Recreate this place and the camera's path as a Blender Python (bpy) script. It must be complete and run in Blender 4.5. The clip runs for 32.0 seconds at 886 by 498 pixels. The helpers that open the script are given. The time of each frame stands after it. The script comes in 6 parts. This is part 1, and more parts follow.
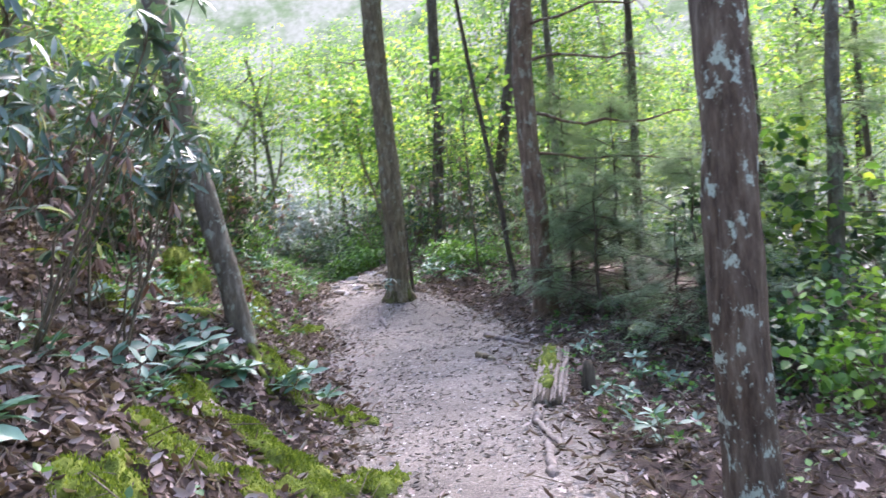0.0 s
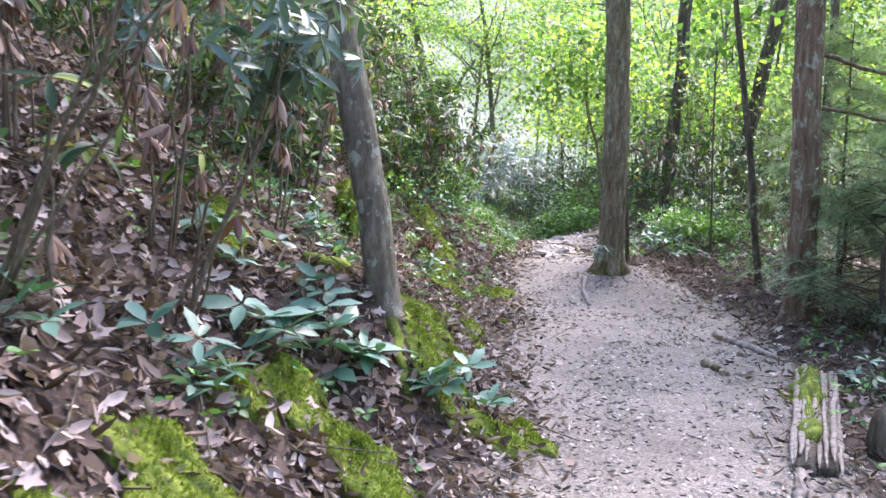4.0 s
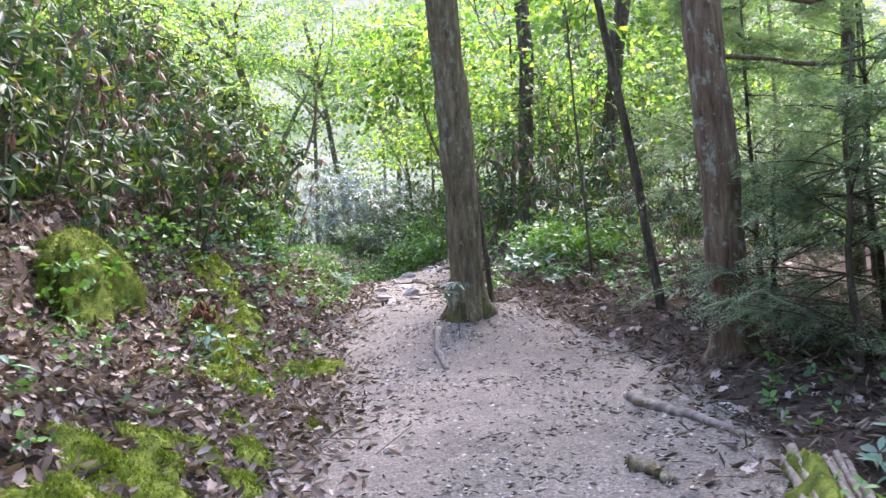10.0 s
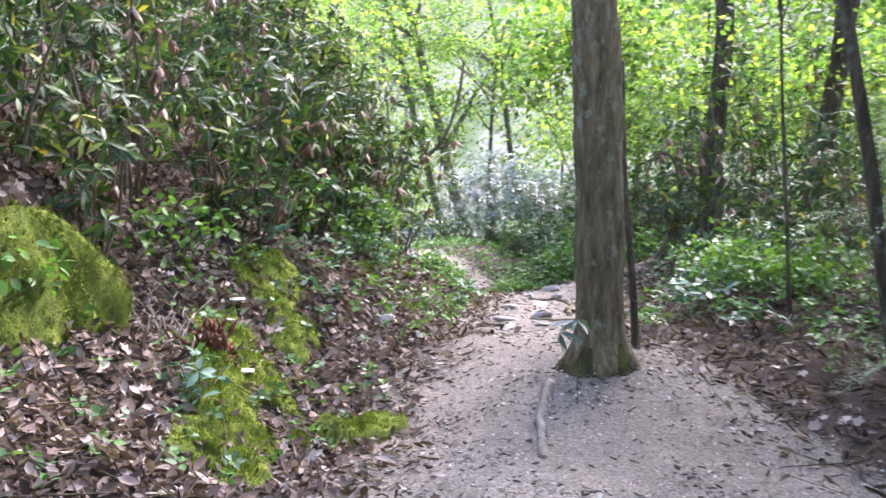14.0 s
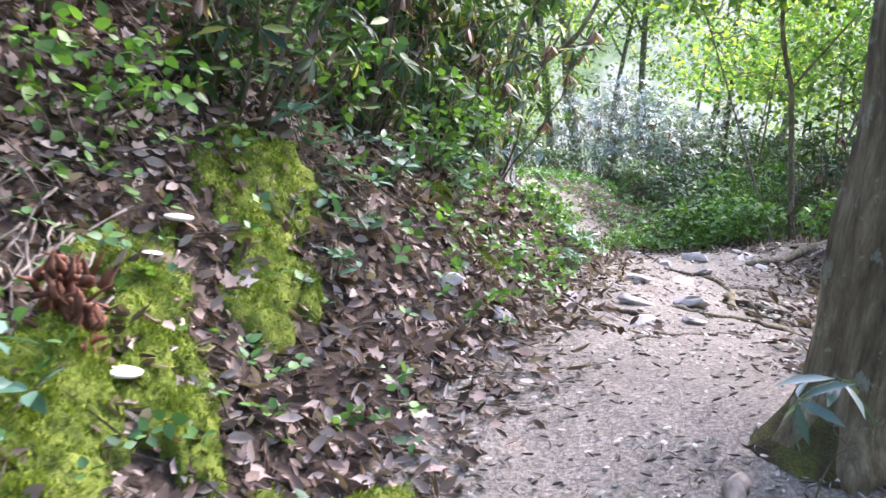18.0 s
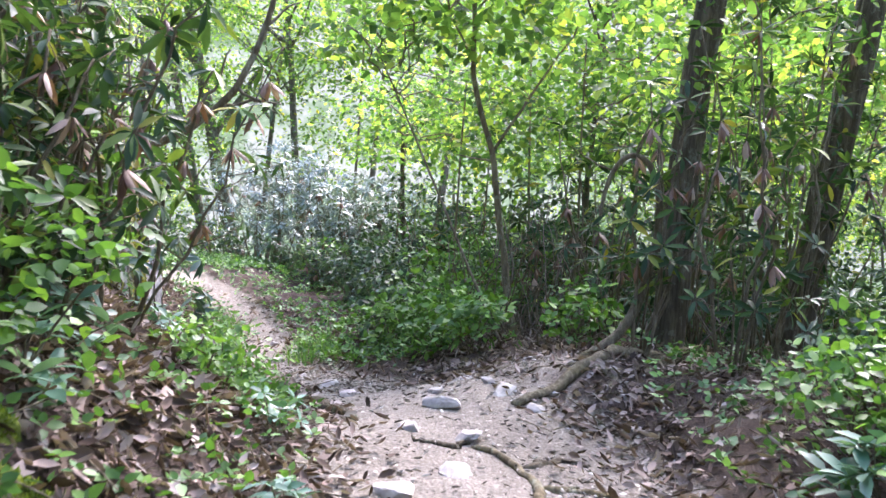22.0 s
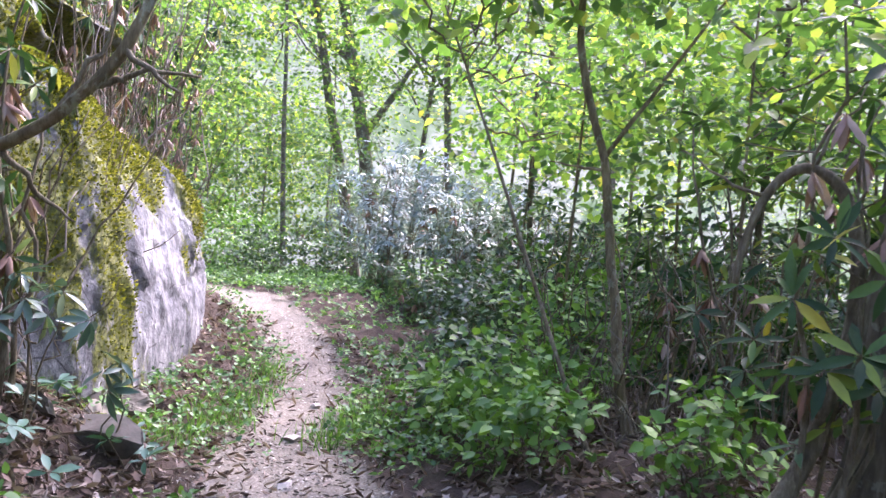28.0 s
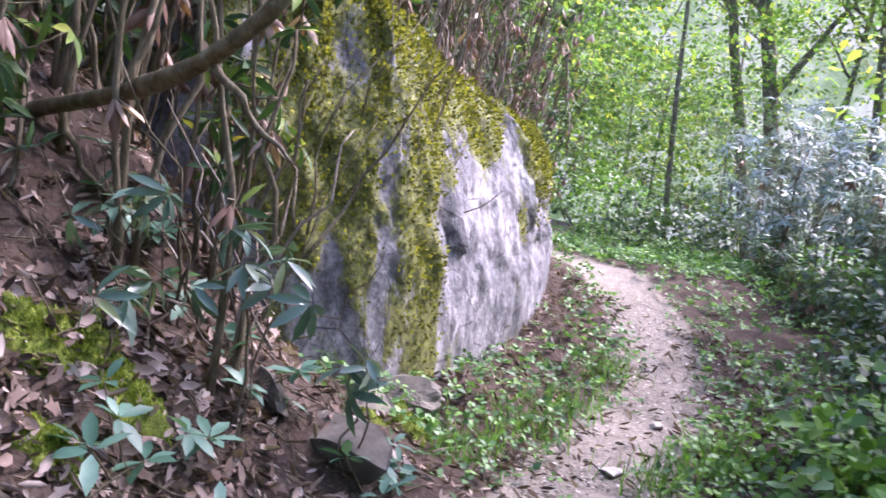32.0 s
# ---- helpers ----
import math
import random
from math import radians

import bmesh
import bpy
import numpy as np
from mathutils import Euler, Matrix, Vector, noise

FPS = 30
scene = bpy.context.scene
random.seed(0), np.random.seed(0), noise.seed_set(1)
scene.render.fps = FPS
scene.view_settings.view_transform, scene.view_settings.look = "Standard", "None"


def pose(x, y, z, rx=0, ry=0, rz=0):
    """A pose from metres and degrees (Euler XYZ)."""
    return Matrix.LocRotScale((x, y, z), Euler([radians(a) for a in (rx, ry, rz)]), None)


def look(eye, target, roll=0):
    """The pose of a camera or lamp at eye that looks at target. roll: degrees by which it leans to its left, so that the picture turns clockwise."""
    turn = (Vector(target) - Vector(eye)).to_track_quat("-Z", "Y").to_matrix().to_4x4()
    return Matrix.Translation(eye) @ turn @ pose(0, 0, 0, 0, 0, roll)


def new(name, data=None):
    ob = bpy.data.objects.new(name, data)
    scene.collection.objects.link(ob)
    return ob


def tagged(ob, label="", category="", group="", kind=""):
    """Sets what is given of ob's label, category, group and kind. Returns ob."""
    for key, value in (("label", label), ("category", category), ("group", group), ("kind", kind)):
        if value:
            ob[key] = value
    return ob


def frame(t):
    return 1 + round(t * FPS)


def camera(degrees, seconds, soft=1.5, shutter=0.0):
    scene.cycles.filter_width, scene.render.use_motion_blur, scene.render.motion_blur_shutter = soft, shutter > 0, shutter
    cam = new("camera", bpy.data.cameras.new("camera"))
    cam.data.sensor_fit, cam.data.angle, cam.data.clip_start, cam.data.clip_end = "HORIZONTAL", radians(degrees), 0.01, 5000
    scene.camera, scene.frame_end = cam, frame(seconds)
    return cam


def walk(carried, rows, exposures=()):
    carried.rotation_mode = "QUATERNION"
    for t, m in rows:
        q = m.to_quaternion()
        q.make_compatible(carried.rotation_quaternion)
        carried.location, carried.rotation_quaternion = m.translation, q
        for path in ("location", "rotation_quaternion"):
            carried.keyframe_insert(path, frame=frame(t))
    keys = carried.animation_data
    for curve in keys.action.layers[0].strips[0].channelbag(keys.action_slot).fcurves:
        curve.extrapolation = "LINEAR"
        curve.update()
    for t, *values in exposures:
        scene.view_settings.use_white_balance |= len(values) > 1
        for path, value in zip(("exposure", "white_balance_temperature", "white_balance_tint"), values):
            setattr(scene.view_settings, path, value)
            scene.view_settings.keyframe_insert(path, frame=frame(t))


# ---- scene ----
cam = camera(54.5, 32.0, soft=1.5, shutter=0.45)

PATH = [
    (0, (0.017, -0.008, 1.423), (-0.001, 1.991, 1.385), -4.08),
    (0.5, (0.121, 0.182, 1.441), (-0.049, 2.173, 1.372), -1.80),
    (1, (0.121, 0.408, 1.365), (-0.180, 2.383, 1.277), -0.96),
    (1.5, (0.138, 0.678, 1.393), (-0.331, 2.616, 1.236), 0.93),
    (2, (0.046, 0.936, 1.372), (-0.429, 2.872, 1.220), 1.07),
    (2.5, (0.004, 1.217, 1.413), (-0.567, 3.131, 1.310), 2.71),
    (4.5, (-0.157, 2.452, 1.363), (-0.646, 4.385, 1.205), 2.51),
    (5, (-0.147, 2.712, 1.341), (-0.651, 4.640, 1.168), 1.97),
    (5.5, (-0.160, 2.982, 1.324), (-0.534, 4.941, 1.179), -0.08),
    (6, (-0.154, 3.256, 1.342), (-0.560, 5.206, 1.158), 0.83),
    (6.5, (-0.208, 3.444, 1.315), (-0.442, 5.407, 1.015), 1.03),
    (7, (-0.222, 3.583, 1.296), (-0.515, 5.555, 1.129), 3.81),
    (7.5, (-0.205, 3.829, 1.318), (-0.537, 5.799, 1.223), 3.17),
    (8, (-0.244, 4.139, 1.273), (-0.571, 6.110, 1.201), 2.04),
    (8.5, (-0.201, 4.473, 1.288), (-0.673, 6.413, 1.164), 3.15),
    (9, (-0.196, 4.761, 1.331), (-0.537, 6.729, 1.248), 0.24),
    (9.5, (-0.200, 5.046, 1.367), (-0.589, 7.007, 1.310), -1.22),
    (10, (-0.211, 5.375, 1.294), (-0.414, 7.364, 1.243), -4.08),
    (10.5, (-0.217, 5.686, 1.266), (-0.579, 7.653, 1.238), -0.38),
    (11, (-0.194, 5.990, 1.265), (-0.410, 7.978, 1.316), -3.54),
    (11.5, (-0.174, 6.279, 1.300), (-0.443, 8.261, 1.315), -2.63),
    (12, (-0.129, 6.562, 1.331), (-0.482, 8.531, 1.346), -1.83),
    (12.5, (-0.150, 6.920, 1.316), (-0.370, 8.907, 1.260), -1.07),
    (13, (-0.107, 7.221, 1.344), (-0.530, 9.175, 1.309), 3.56),
    (13.5, (-0.061, 7.629, 1.346), (-0.467, 9.587, 1.378), 1.63),
    (14, (-0.037, 7.946, 1.378), (-0.658, 9.846, 1.325), 0.05),
    (14.5, (-0.059, 8.319, 1.378), (-0.751, 10.195, 1.329), 1.48),
    (15, (-0.184, 8.700, 1.378), (-0.851, 10.584, 1.297), 4.14),
    (15.5, (-0.281, 9.059, 1.377), (-1.049, 10.897, 1.205), 7.47),
    (17.5, (-0.822, 10.414, 1.301), (-1.607, 12.245, 1.116), 5.08),
    (18, (-1.032, 10.761, 1.290), (-1.848, 12.571, 1.046), 8.28),
    (18.5, (-1.177, 11.124, 1.327), (-1.886, 12.977, 1.076), 8.60),
    (19, (-1.233, 11.427, 1.384), (-1.772, 13.351, 1.293), 4.91),
    (19.5, (-1.398, 11.720, 1.404), (-1.805, 13.677, 1.365), 3.59),
    (20, (-1.521, 12.083, 1.445), (-1.933, 14.039, 1.373), 5.52),
    (20.5, (-1.713, 12.424, 1.462), (-1.979, 14.407, 1.434), 4.33),
    (21, (-1.845, 12.824, 1.522), (-2.099, 14.808, 1.487), 4.52),
    (21.5, (-1.985, 13.167, 1.551), (-2.081, 15.164, 1.597), 3.59),
    (22, (-2.073, 13.554, 1.611), (-2.150, 15.552, 1.596), 4.23),
    (22.5, (-2.069, 13.940, 1.696), (-2.174, 15.936, 1.770), 0.71),
    (23, (-2.102, 14.343, 1.760), (-1.986, 16.338, 1.844), -3.21),
    (23.5, (-2.059, 14.683, 1.869), (-1.974, 16.680, 1.949), -2.84),
    (24, (-2.026, 15.036, 1.951), (-1.754, 17.016, 2.025), -1.93),
    (24.5, (-1.881, 15.263, 1.990), (-1.770, 17.259, 2.063), 1.16),
    (26.5, (-1.500, 16.071, 2.006), (-1.698, 18.058, 1.902), 7.49),
    (27, (-1.359, 16.192, 2.021), (-1.731, 18.154, 1.903), 7.64),
    (27.5, (-1.374, 16.425, 1.992), (-1.802, 18.378, 1.953), 6.19),
    (28, (-1.375, 16.695, 2.014), (-1.886, 18.628, 1.967), 6.03),
    (28.5, (-1.504, 16.960, 2.008), (-2.039, 18.885, 1.939), 6.08),
    (29, (-1.544, 17.195, 2.016), (-2.207, 19.079, 1.920), 8.89),
    (29.5, (-1.569, 17.451, 2.034), (-2.273, 19.322, 1.986), 8.81),
    (30, (-1.608, 17.715, 2.031), (-2.313, 19.587, 1.996), 7.98),
    (30.5, (-1.584, 17.939, 2.051), (-2.332, 19.793, 1.992), 8.67),
    (31, (-1.669, 18.149, 1.990), (-2.584, 19.927, 1.945), 9.06),
    (31.5, (-1.774, 18.373, 2.030), (-2.923, 19.997, 1.825), 10.10),
    (32, (-1.859, 18.492, 2.021), (-3.137, 20.011, 1.777), 9.15),
]
walk(cam, [(t, look(eye, target, roll)) for t, eye, target, roll in PATH],
     [(0, 2.78, 5850, 29), (2, 3.02, 5900, 26), (4, 3.08, 5900, 27), (6, 3.12, 5900, 28), (7, 3.21, 5930, 28), (8, 3.14, 5950, 28), (11, 2.92, 5950, 28), (14, 3.0, 5950, 28), (18, 3.05, 5850, 26), (20, 3.06, 5850, 26), (22, 3.0, 5850, 27), (24, 2.9, 5850, 29), (27, 3.05, 5800, 36), (29, 2.94, 5780, 37), (31, 2.84, 5700, 37), (32, 2.84, 5700, 37)])

# ---- world and light ----
world = bpy.data.worlds.new("sky")
scene.world = world
world.use_nodes = True
wn = world.node_tree
sky = wn.nodes.new("ShaderNodeTexSky")
sky.sky_type, sky.sun_disc = "NISHITA", False
sky.sun_elevation, sky.sun_rotation = radians(52), radians(20)
sky.air_density, sky.dust_density, sky.ozone_density = 1.2, 3.0, 0.6
wn.links.new(sky.outputs[0], wn.nodes["Background"].inputs[0])
wn.nodes["Background"].inputs[1].default_value = 0.15
sun = new("sun", bpy.data.lights.new("sun", "SUN"))
sun.data.energy, sun.data.angle, sun.data.color = 1.5, radians(14), (1.0, 0.95, 0.86)
az, el = radians(20), radians(52)
sun_way = Vector((math.sin(az) * math.cos(el), math.cos(az) * math.cos(el), math.sin(el)))
sun.matrix_world = look(sun_way * 60, (0, 0, 0))

RNG = np.random.default_rng(11)


# ---- materials ----
def node(nt, kind, **inputs):
    n = nt.nodes.new(kind)
    for k, v in inputs.items():
        n.inputs[k.replace("_", " ")].default_value = v
    return n


def ramp(nt, fac, stops):
    r = nt.nodes.new("ShaderNodeValToRGB")
    while len(r.color_ramp.elements) < len(stops):
        r.color_ramp.elements.new(0.5)
    for e, (p, c) in zip(r.color_ramp.elements, stops):
        e.position, e.color = p, (*c, 1)
    nt.links.new(fac, r.inputs[0])
    return r.outputs[0]


def noise_tex(nt, scale, detail=4.0, stretch=(1, 1, 1), rough=0.6, coord="Object", turn=(0, 0, 0)):
    tc = nt.nodes.new("ShaderNodeTexCoord")
    mp = nt.nodes.new("ShaderNodeMapping")
    mp.inputs["Scale"].default_value = stretch
    mp.inputs["Rotation"].default_value = turn
    n = node(nt, "ShaderNodeTexNoise", Scale=scale, Detail=detail, Roughness=rough)
    nt.links.new(tc.outputs[coord], mp.inputs[0])
    nt.links.new(mp.outputs[0], n.inputs["Vector"])
    return n.outputs["Fac"]


def mix_col(nt, fac, a, b, mode="MIX"):
    m = nt.nodes.new("ShaderNodeMix")
    m.data_type, m.blend_type = "RGBA", mode
    for slot, v in ((0, fac), (6, a), (7, b)):
        if isinstance(v, (int, float)):
            m.inputs[slot].default_value = v
        elif isinstance(v, tuple):
            m.inputs[slot].default_value = (*v, 1)
        else:
            nt.links.new(v, m.inputs[slot])
    return m.outputs[2]


def bump(nt, height, strength, dist=0.02):
    b = node(nt, "ShaderNodeBump", Strength=strength, Distance=dist)
    nt.links.new(height, b.inputs["Height"])
    return b.outputs[0]


def fresh(name):
    m = bpy.data.materials.new(name)
    m.use_nodes = True
    nt = m.node_tree
    return m, nt, nt.nodes["Principled BSDF"], nt.nodes["Material Output"]


def leaf_mat(name, stops, rough=0.5, through_light=0.4, spec=0.4, glow=1.25):
    """Leaves: colour by leaf, with light coming through."""
    m, nt, p, out = fresh(name)
    geo = nt.nodes.new("ShaderNodeNewGeometry")
    col = ramp(nt, geo.outputs["Random Per Island"], stops)
    fine = noise_tex(nt, 30, 3)
    col = mix_col(nt, 0.35, col, mix_col(nt, fine, (0.25, 0.25, 0.25), (1.5, 1.5, 1.4)), "MULTIPLY")
    nt.links.new(col, p.inputs["Base Color"])
    p.inputs["Roughness"].default_value = rough
    p.inputs["Specular IOR Level"].default_value = spec
    if through_light:
        t = nt.nodes.new("ShaderNodeBsdfTranslucent")
        bright = mix_col(nt, 1.0, col, (glow * 1.02, glow * 1.1, glow * 0.5), "MULTIPLY")
        nt.links.new(bright, t.inputs[0])
        mx = nt.nodes.new("ShaderNodeMixShader")
        mx.inputs[0].default_value = through_light
        nt.links.new(p.outputs[0], mx.inputs[1])
        nt.links.new(t.outputs[0], mx.inputs[2])
        nt.links.new(mx.outputs[0], out.inputs[0])
    return m


def bark_mat(name, dark, mid, light, scale=14, stretch=(1, 1, 0.22), spots=0.0, rough=0.85, relief=0.8):
    m, nt, p, out = fresh(name)
    n1 = noise_tex(nt, scale, 8, stretch, 0.7)
    n2 = noise_tex(nt, 2.2, 3)
    col = ramp(nt, n1, [(0.3, dark), (0.5, mid), (0.72, light)])
    col = mix_col(nt, 0.6, col, mix_col(nt, n2, (0.45, 0.42, 0.4), (1.5, 1.5, 1.5)), "MULTIPLY")
    if spots:
        s = noise_tex(nt, 9, 5, (1, 1, 0.7), 0.75)
        msk = ramp(nt, s, [(0.56, (0, 0, 0)), (0.61, (1, 1, 1))])
        k = nt.nodes.new("ShaderNodeMath")
        k.operation = "MULTIPLY"
        k.inputs[1].default_value = spots
        nt.links.new(msk, k.inputs[0])
        col = mix_col(nt, k.outputs[0], col, (0.42, 0.45, 0.40))
    col = mix_col(nt, 1.0, col, (0.98, 1.06, 0.9), "MULTIPLY")
    nt.links.new(col, p.inputs["Base Color"])
    p.inputs["Roughness"].default_value = rough
    p.inputs["Specular IOR Level"].default_value = 0.15
    nt.links.new(bump(nt, n1, relief, 0.02), p.inputs["Normal"])
    return m


def moss_mat(name, a, b, c):
    m, nt, p, out = fresh(name)
    n1, n2 = noise_tex(nt, 90, 4), noise_tex(nt, 7, 4)
    col = ramp(nt, n2, [(0.3, a), (0.5, b), (0.72, c)])
    col = mix_col(nt, 0.7, col, mix_col(nt, n1, (0.3, 0.3, 0.3), (1.5, 1.5, 1.4)), "MULTIPLY")
    nt.links.new(col, p.inputs["Base Color"])
    p.inputs["Roughness"].default_value = 0.95
    p.inputs["Specular IOR Level"].default_value = 0.1
    nt.links.new(bump(nt, n1, 1.0, 0.015), p.inputs["Normal"])
    return m


def ground_mat():
    """Trodden earth along the trail, leaf mould beside it."""
    m, nt, p, out = fresh("earth")
    at = nt.nodes.new("ShaderNodeAttribute")
    at.attribute_name = "trodden"
    edge, fine, big = noise_tex(nt, 3.5, 6), noise_tex(nt, 55, 5, rough=0.7), noise_tex(nt, 1.1, 4)
    v = node(nt, "ShaderNodeTexVoronoi", Scale=42.0)
    tc = nt.nodes.new("ShaderNodeTexCoord")
    nt.links.new(tc.outputs["Object"], v.inputs["Vector"])
    dirt = ramp(nt, fine, [(0.3, (0.07, 0.061, 0.05)), (0.5, (0.205, 0.19, 0.165)), (0.7, (0.385, 0.36, 0.32))])
    dirt = mix_col(nt, 0.75, dirt, mix_col(nt, big, (0.2, 0.19, 0.18), (1.75, 1.7, 1.65)), "MULTIPLY")
    dirt = mix_col(nt, 0.6, dirt, mix_col(nt, noise_tex(nt, 7, 8, rough=0.75), (0.15, 0.12, 0.11), (1.75, 1.72, 1.7)), "MULTIPLY")
    chips = mix_col(nt, v.outputs["Color"], (0.55, 0.5, 0.46), (1.25, 1.2, 1.15))
    dirt = mix_col(nt, 0.5, dirt, chips, "MULTIPLY")
    mould = ramp(nt, fine, [(0.3, (0.022, 0.015, 0.011)), (0.55, (0.065, 0.045, 0.034)), (0.8, (0.13, 0.095, 0.075))])
    add = nt.nodes.new("ShaderNodeMath")
    add.operation = "MULTIPLY_ADD"
    add.inputs[1].default_value = 0.5
    nt.links.new(edge, add.inputs[0])
    nt.links.new(at.outputs["Fac"], add.inputs[2])
    msk = ramp(nt, add.outputs[0], [(0.62, (0, 0, 0)), (0.86, (1, 1, 1))])
    nt.links.new(mix_col(nt, msk, mould, dirt), p.inputs["Base Color"])
    p.inputs["Roughness"].default_value = 0.95
    p.inputs["Specular IOR Level"].default_value = 0.2
    nt.links.new(bump(nt, fine, 0.8, 0.02), p.inputs["Normal"])
    return m


def rock_mat():
    """Pale jointed rock with dark streaks, thinly mossed where the moss value is high."""
    m, nt, p, out = fresh("mossy_rock")
    n1 = noise_tex(nt, 2.6, 10, (1, 1.2, 0.75), 0.68, turn=(0.7, 0.2, 0))
    n2, n3 = noise_tex(nt, 26, 6, (1, 1, 0.8)), noise_tex(nt, 4.5, 8, (1, 1.2, 0.55), 0.72)
    n4, n5 = noise_tex(nt, 1.1, 4), noise_tex(nt, 5, 7, (1, 1, 0.22), 0.72, turn=(0.75, -0.5, 0))
    stone = ramp(nt, n1, [(0.3, (0.07, 0.069, 0.075)), (0.43, (0.12, 0.119, 0.127)), (0.54, (0.2, 0.198, 0.208)), (0.68, (0.37, 0.364, 0.362))])
    stone = mix_col(nt, 0.5, stone, mix_col(nt, n4, (0.5, 0.5, 0.54), (1.4, 1.38, 1.36)), "MULTIPLY")
    stone = mix_col(nt, 0.5, stone, mix_col(nt, n2, (0.45, 0.45, 0.45), (1.4, 1.4, 1.4)), "MULTIPLY")
    streak = ramp(nt, n5, [(0.36, (0.28, 0.26, 0.25)), (0.5, (1, 1, 1))])
    stone = mix_col(nt, 0.7, stone, streak, "MULTIPLY")
    mottle = noise_tex(nt, 11, 8, (1, 1, 0.8), 0.8)
    stone = mix_col(nt, 0.85, stone, ramp(nt, mottle, [(0.36, (0.3, 0.29, 0.3)), (0.5, (0.9, 0.9, 0.92)), (0.62, (1.7, 1.68, 1.66))]), "MULTIPLY")
    tc = nt.nodes.new("ShaderNodeTexCoord")
    mp = nt.nodes.new("ShaderNodeMapping")
    mp.inputs["Rotation"].default_value, mp.inputs["Scale"].default_value = (0.8, 0.3, 0.2), (1.0, 1.6, 0.8)
    v = node(nt, "ShaderNodeTexVoronoi", Scale=2.3)
    v.feature = "DISTANCE_TO_EDGE"
    nt.links.new(tc.outputs["Object"], mp.inputs[0])
    nt.links.new(mp.outputs[0], v.inputs["Vector"])
    crack = ramp(nt, v.outputs["Distance"], [(0.004, (0.16, 0.15, 0.15)), (0.02, (1, 1, 1))])
    stone = mix_col(nt, 0.8, stone, crack, "MULTIPLY")
    at = nt.nodes.new("ShaderNodeAttribute")
    at.attribute_name = "moss"
    add = nt.nodes.new("ShaderNodeMath")
    add.operation = "ADD"
    nt.links.new(at.outputs["Fac"], add.inputs[0])
    nt.links.new(n3, add.inputs[1])
    msk = ramp(nt, add.outputs[0], [(0.9, (0, 0, 0)), (0.99, (1, 1, 1))])
    green = ramp(nt, n2, [(0.3, (0.03, 0.034, 0.009)), (0.5, (0.09, 0.097, 0.018)), (0.72, (0.2, 0.2, 0.04))])
    nt.links.new(mix_col(nt, msk, stone, green), p.inputs["Base Color"])
    p.inputs["Roughness"].default_value = 0.8
    nt.links.new(bump(nt, mix_col(nt, 0.5, n1, n2), 0.8, 0.05), p.inputs["Normal"])
    return m


def plain_mat(name, a, b, scale=20, rough=0.85, stretch=(1, 1, 1)):
    m, nt, p, out = fresh(name)
    n = noise_tex(nt, scale, 5, stretch, 0.65)
    nt.links.new(ramp(nt, n, [(0.3, a), (0.7, b)]), p.inputs["Base Color"])
    p.inputs["Roughness"].default_value = rough
    nt.links.new(bump(nt, n, 0.6, 0.01), p.inputs["Normal"])
    return m


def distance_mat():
    """Hillside woods far off; pale haze and bright gaps painted, glowing by emission."""
    m, nt, p, out = fresh("far_woods_glow")
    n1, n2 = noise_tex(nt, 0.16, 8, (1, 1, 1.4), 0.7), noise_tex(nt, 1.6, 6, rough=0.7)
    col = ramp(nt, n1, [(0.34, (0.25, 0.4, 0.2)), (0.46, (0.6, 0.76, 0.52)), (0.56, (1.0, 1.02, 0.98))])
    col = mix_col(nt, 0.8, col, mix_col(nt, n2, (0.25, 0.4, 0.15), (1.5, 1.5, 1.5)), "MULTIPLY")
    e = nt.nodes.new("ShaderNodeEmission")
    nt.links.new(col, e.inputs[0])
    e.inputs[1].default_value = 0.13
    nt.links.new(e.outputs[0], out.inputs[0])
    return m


EARTH, ROCK, FAR = ground_mat(), rock_mat(), distance_mat()
BARK_GREY = bark_mat("grey_bark", (0.045, 0.034, 0.027), (0.11, 0.088, 0.073), (0.23, 0.19, 0.165), 16, (1, 1, 0.3), 0.38)
BARK_BROWN = bark_mat("brown_bark", (0.045, 0.031, 0.02), (0.135, 0.1, 0.068), (0.26, 0.205, 0.15), 20, (1, 1, 0.2), 0.25, relief=1.0)
BARK_RED = bark_mat("reddish_bark", (0.045, 0.026, 0.018), (0.13, 0.082, 0.06), (0.24, 0.17, 0.135), 22, (1, 1, 0.14), 0.35, relief=1.0)
BARK_LICHEN = bark_mat("lichen_bark", (0.035, 0.022, 0.016), (0.10, 0.068, 0.052), (0.2, 0.15, 0.12), 18, (1, 1, 0.2), 0.85, relief=1.0)
BARK_DARK = bark_mat("dark_bark", (0.024, 0.017, 0.012), (0.07, 0.052, 0.04), (0.15, 0.12, 0.097), 20, (1, 1, 0.15), 0.15)
TWIG = bark_mat("twig_bark", (0.045, 0.033, 0.025), (0.12, 0.092, 0.07), (0.24, 0.2, 0.165), 30, (1, 1, 0.3))
DRY_WOOD = plain_mat("weathered_wood", (0.06, 0.045, 0.035), (0.27, 0.225, 0.185), 18, 0.85, (1, 1, 0.2))
ROT_WOOD = plain_mat("rotten_red_wood", (0.04, 0.016, 0.01), (0.27, 0.105, 0.055), 26, 0.95, (1, 1, 0.25))
ROCK_MOSS = leaf_mat("rock_moss", [(0.0, (0.035, 0.042, 0.009)), (0.5, (0.12, 0.125, 0.02)), (1.0, (0.34, 0.33, 0.05))], 0.9, 0.3, 0.1)
MOSS_FUZZ = leaf_mat("moss_fuzz", [(0.0, (0.065, 0.1, 0.014)), (0.5, (0.15, 0.2, 0.025)), (1.0, (0.28, 0.33, 0.045))], 0.9, 0.2, 0.1)
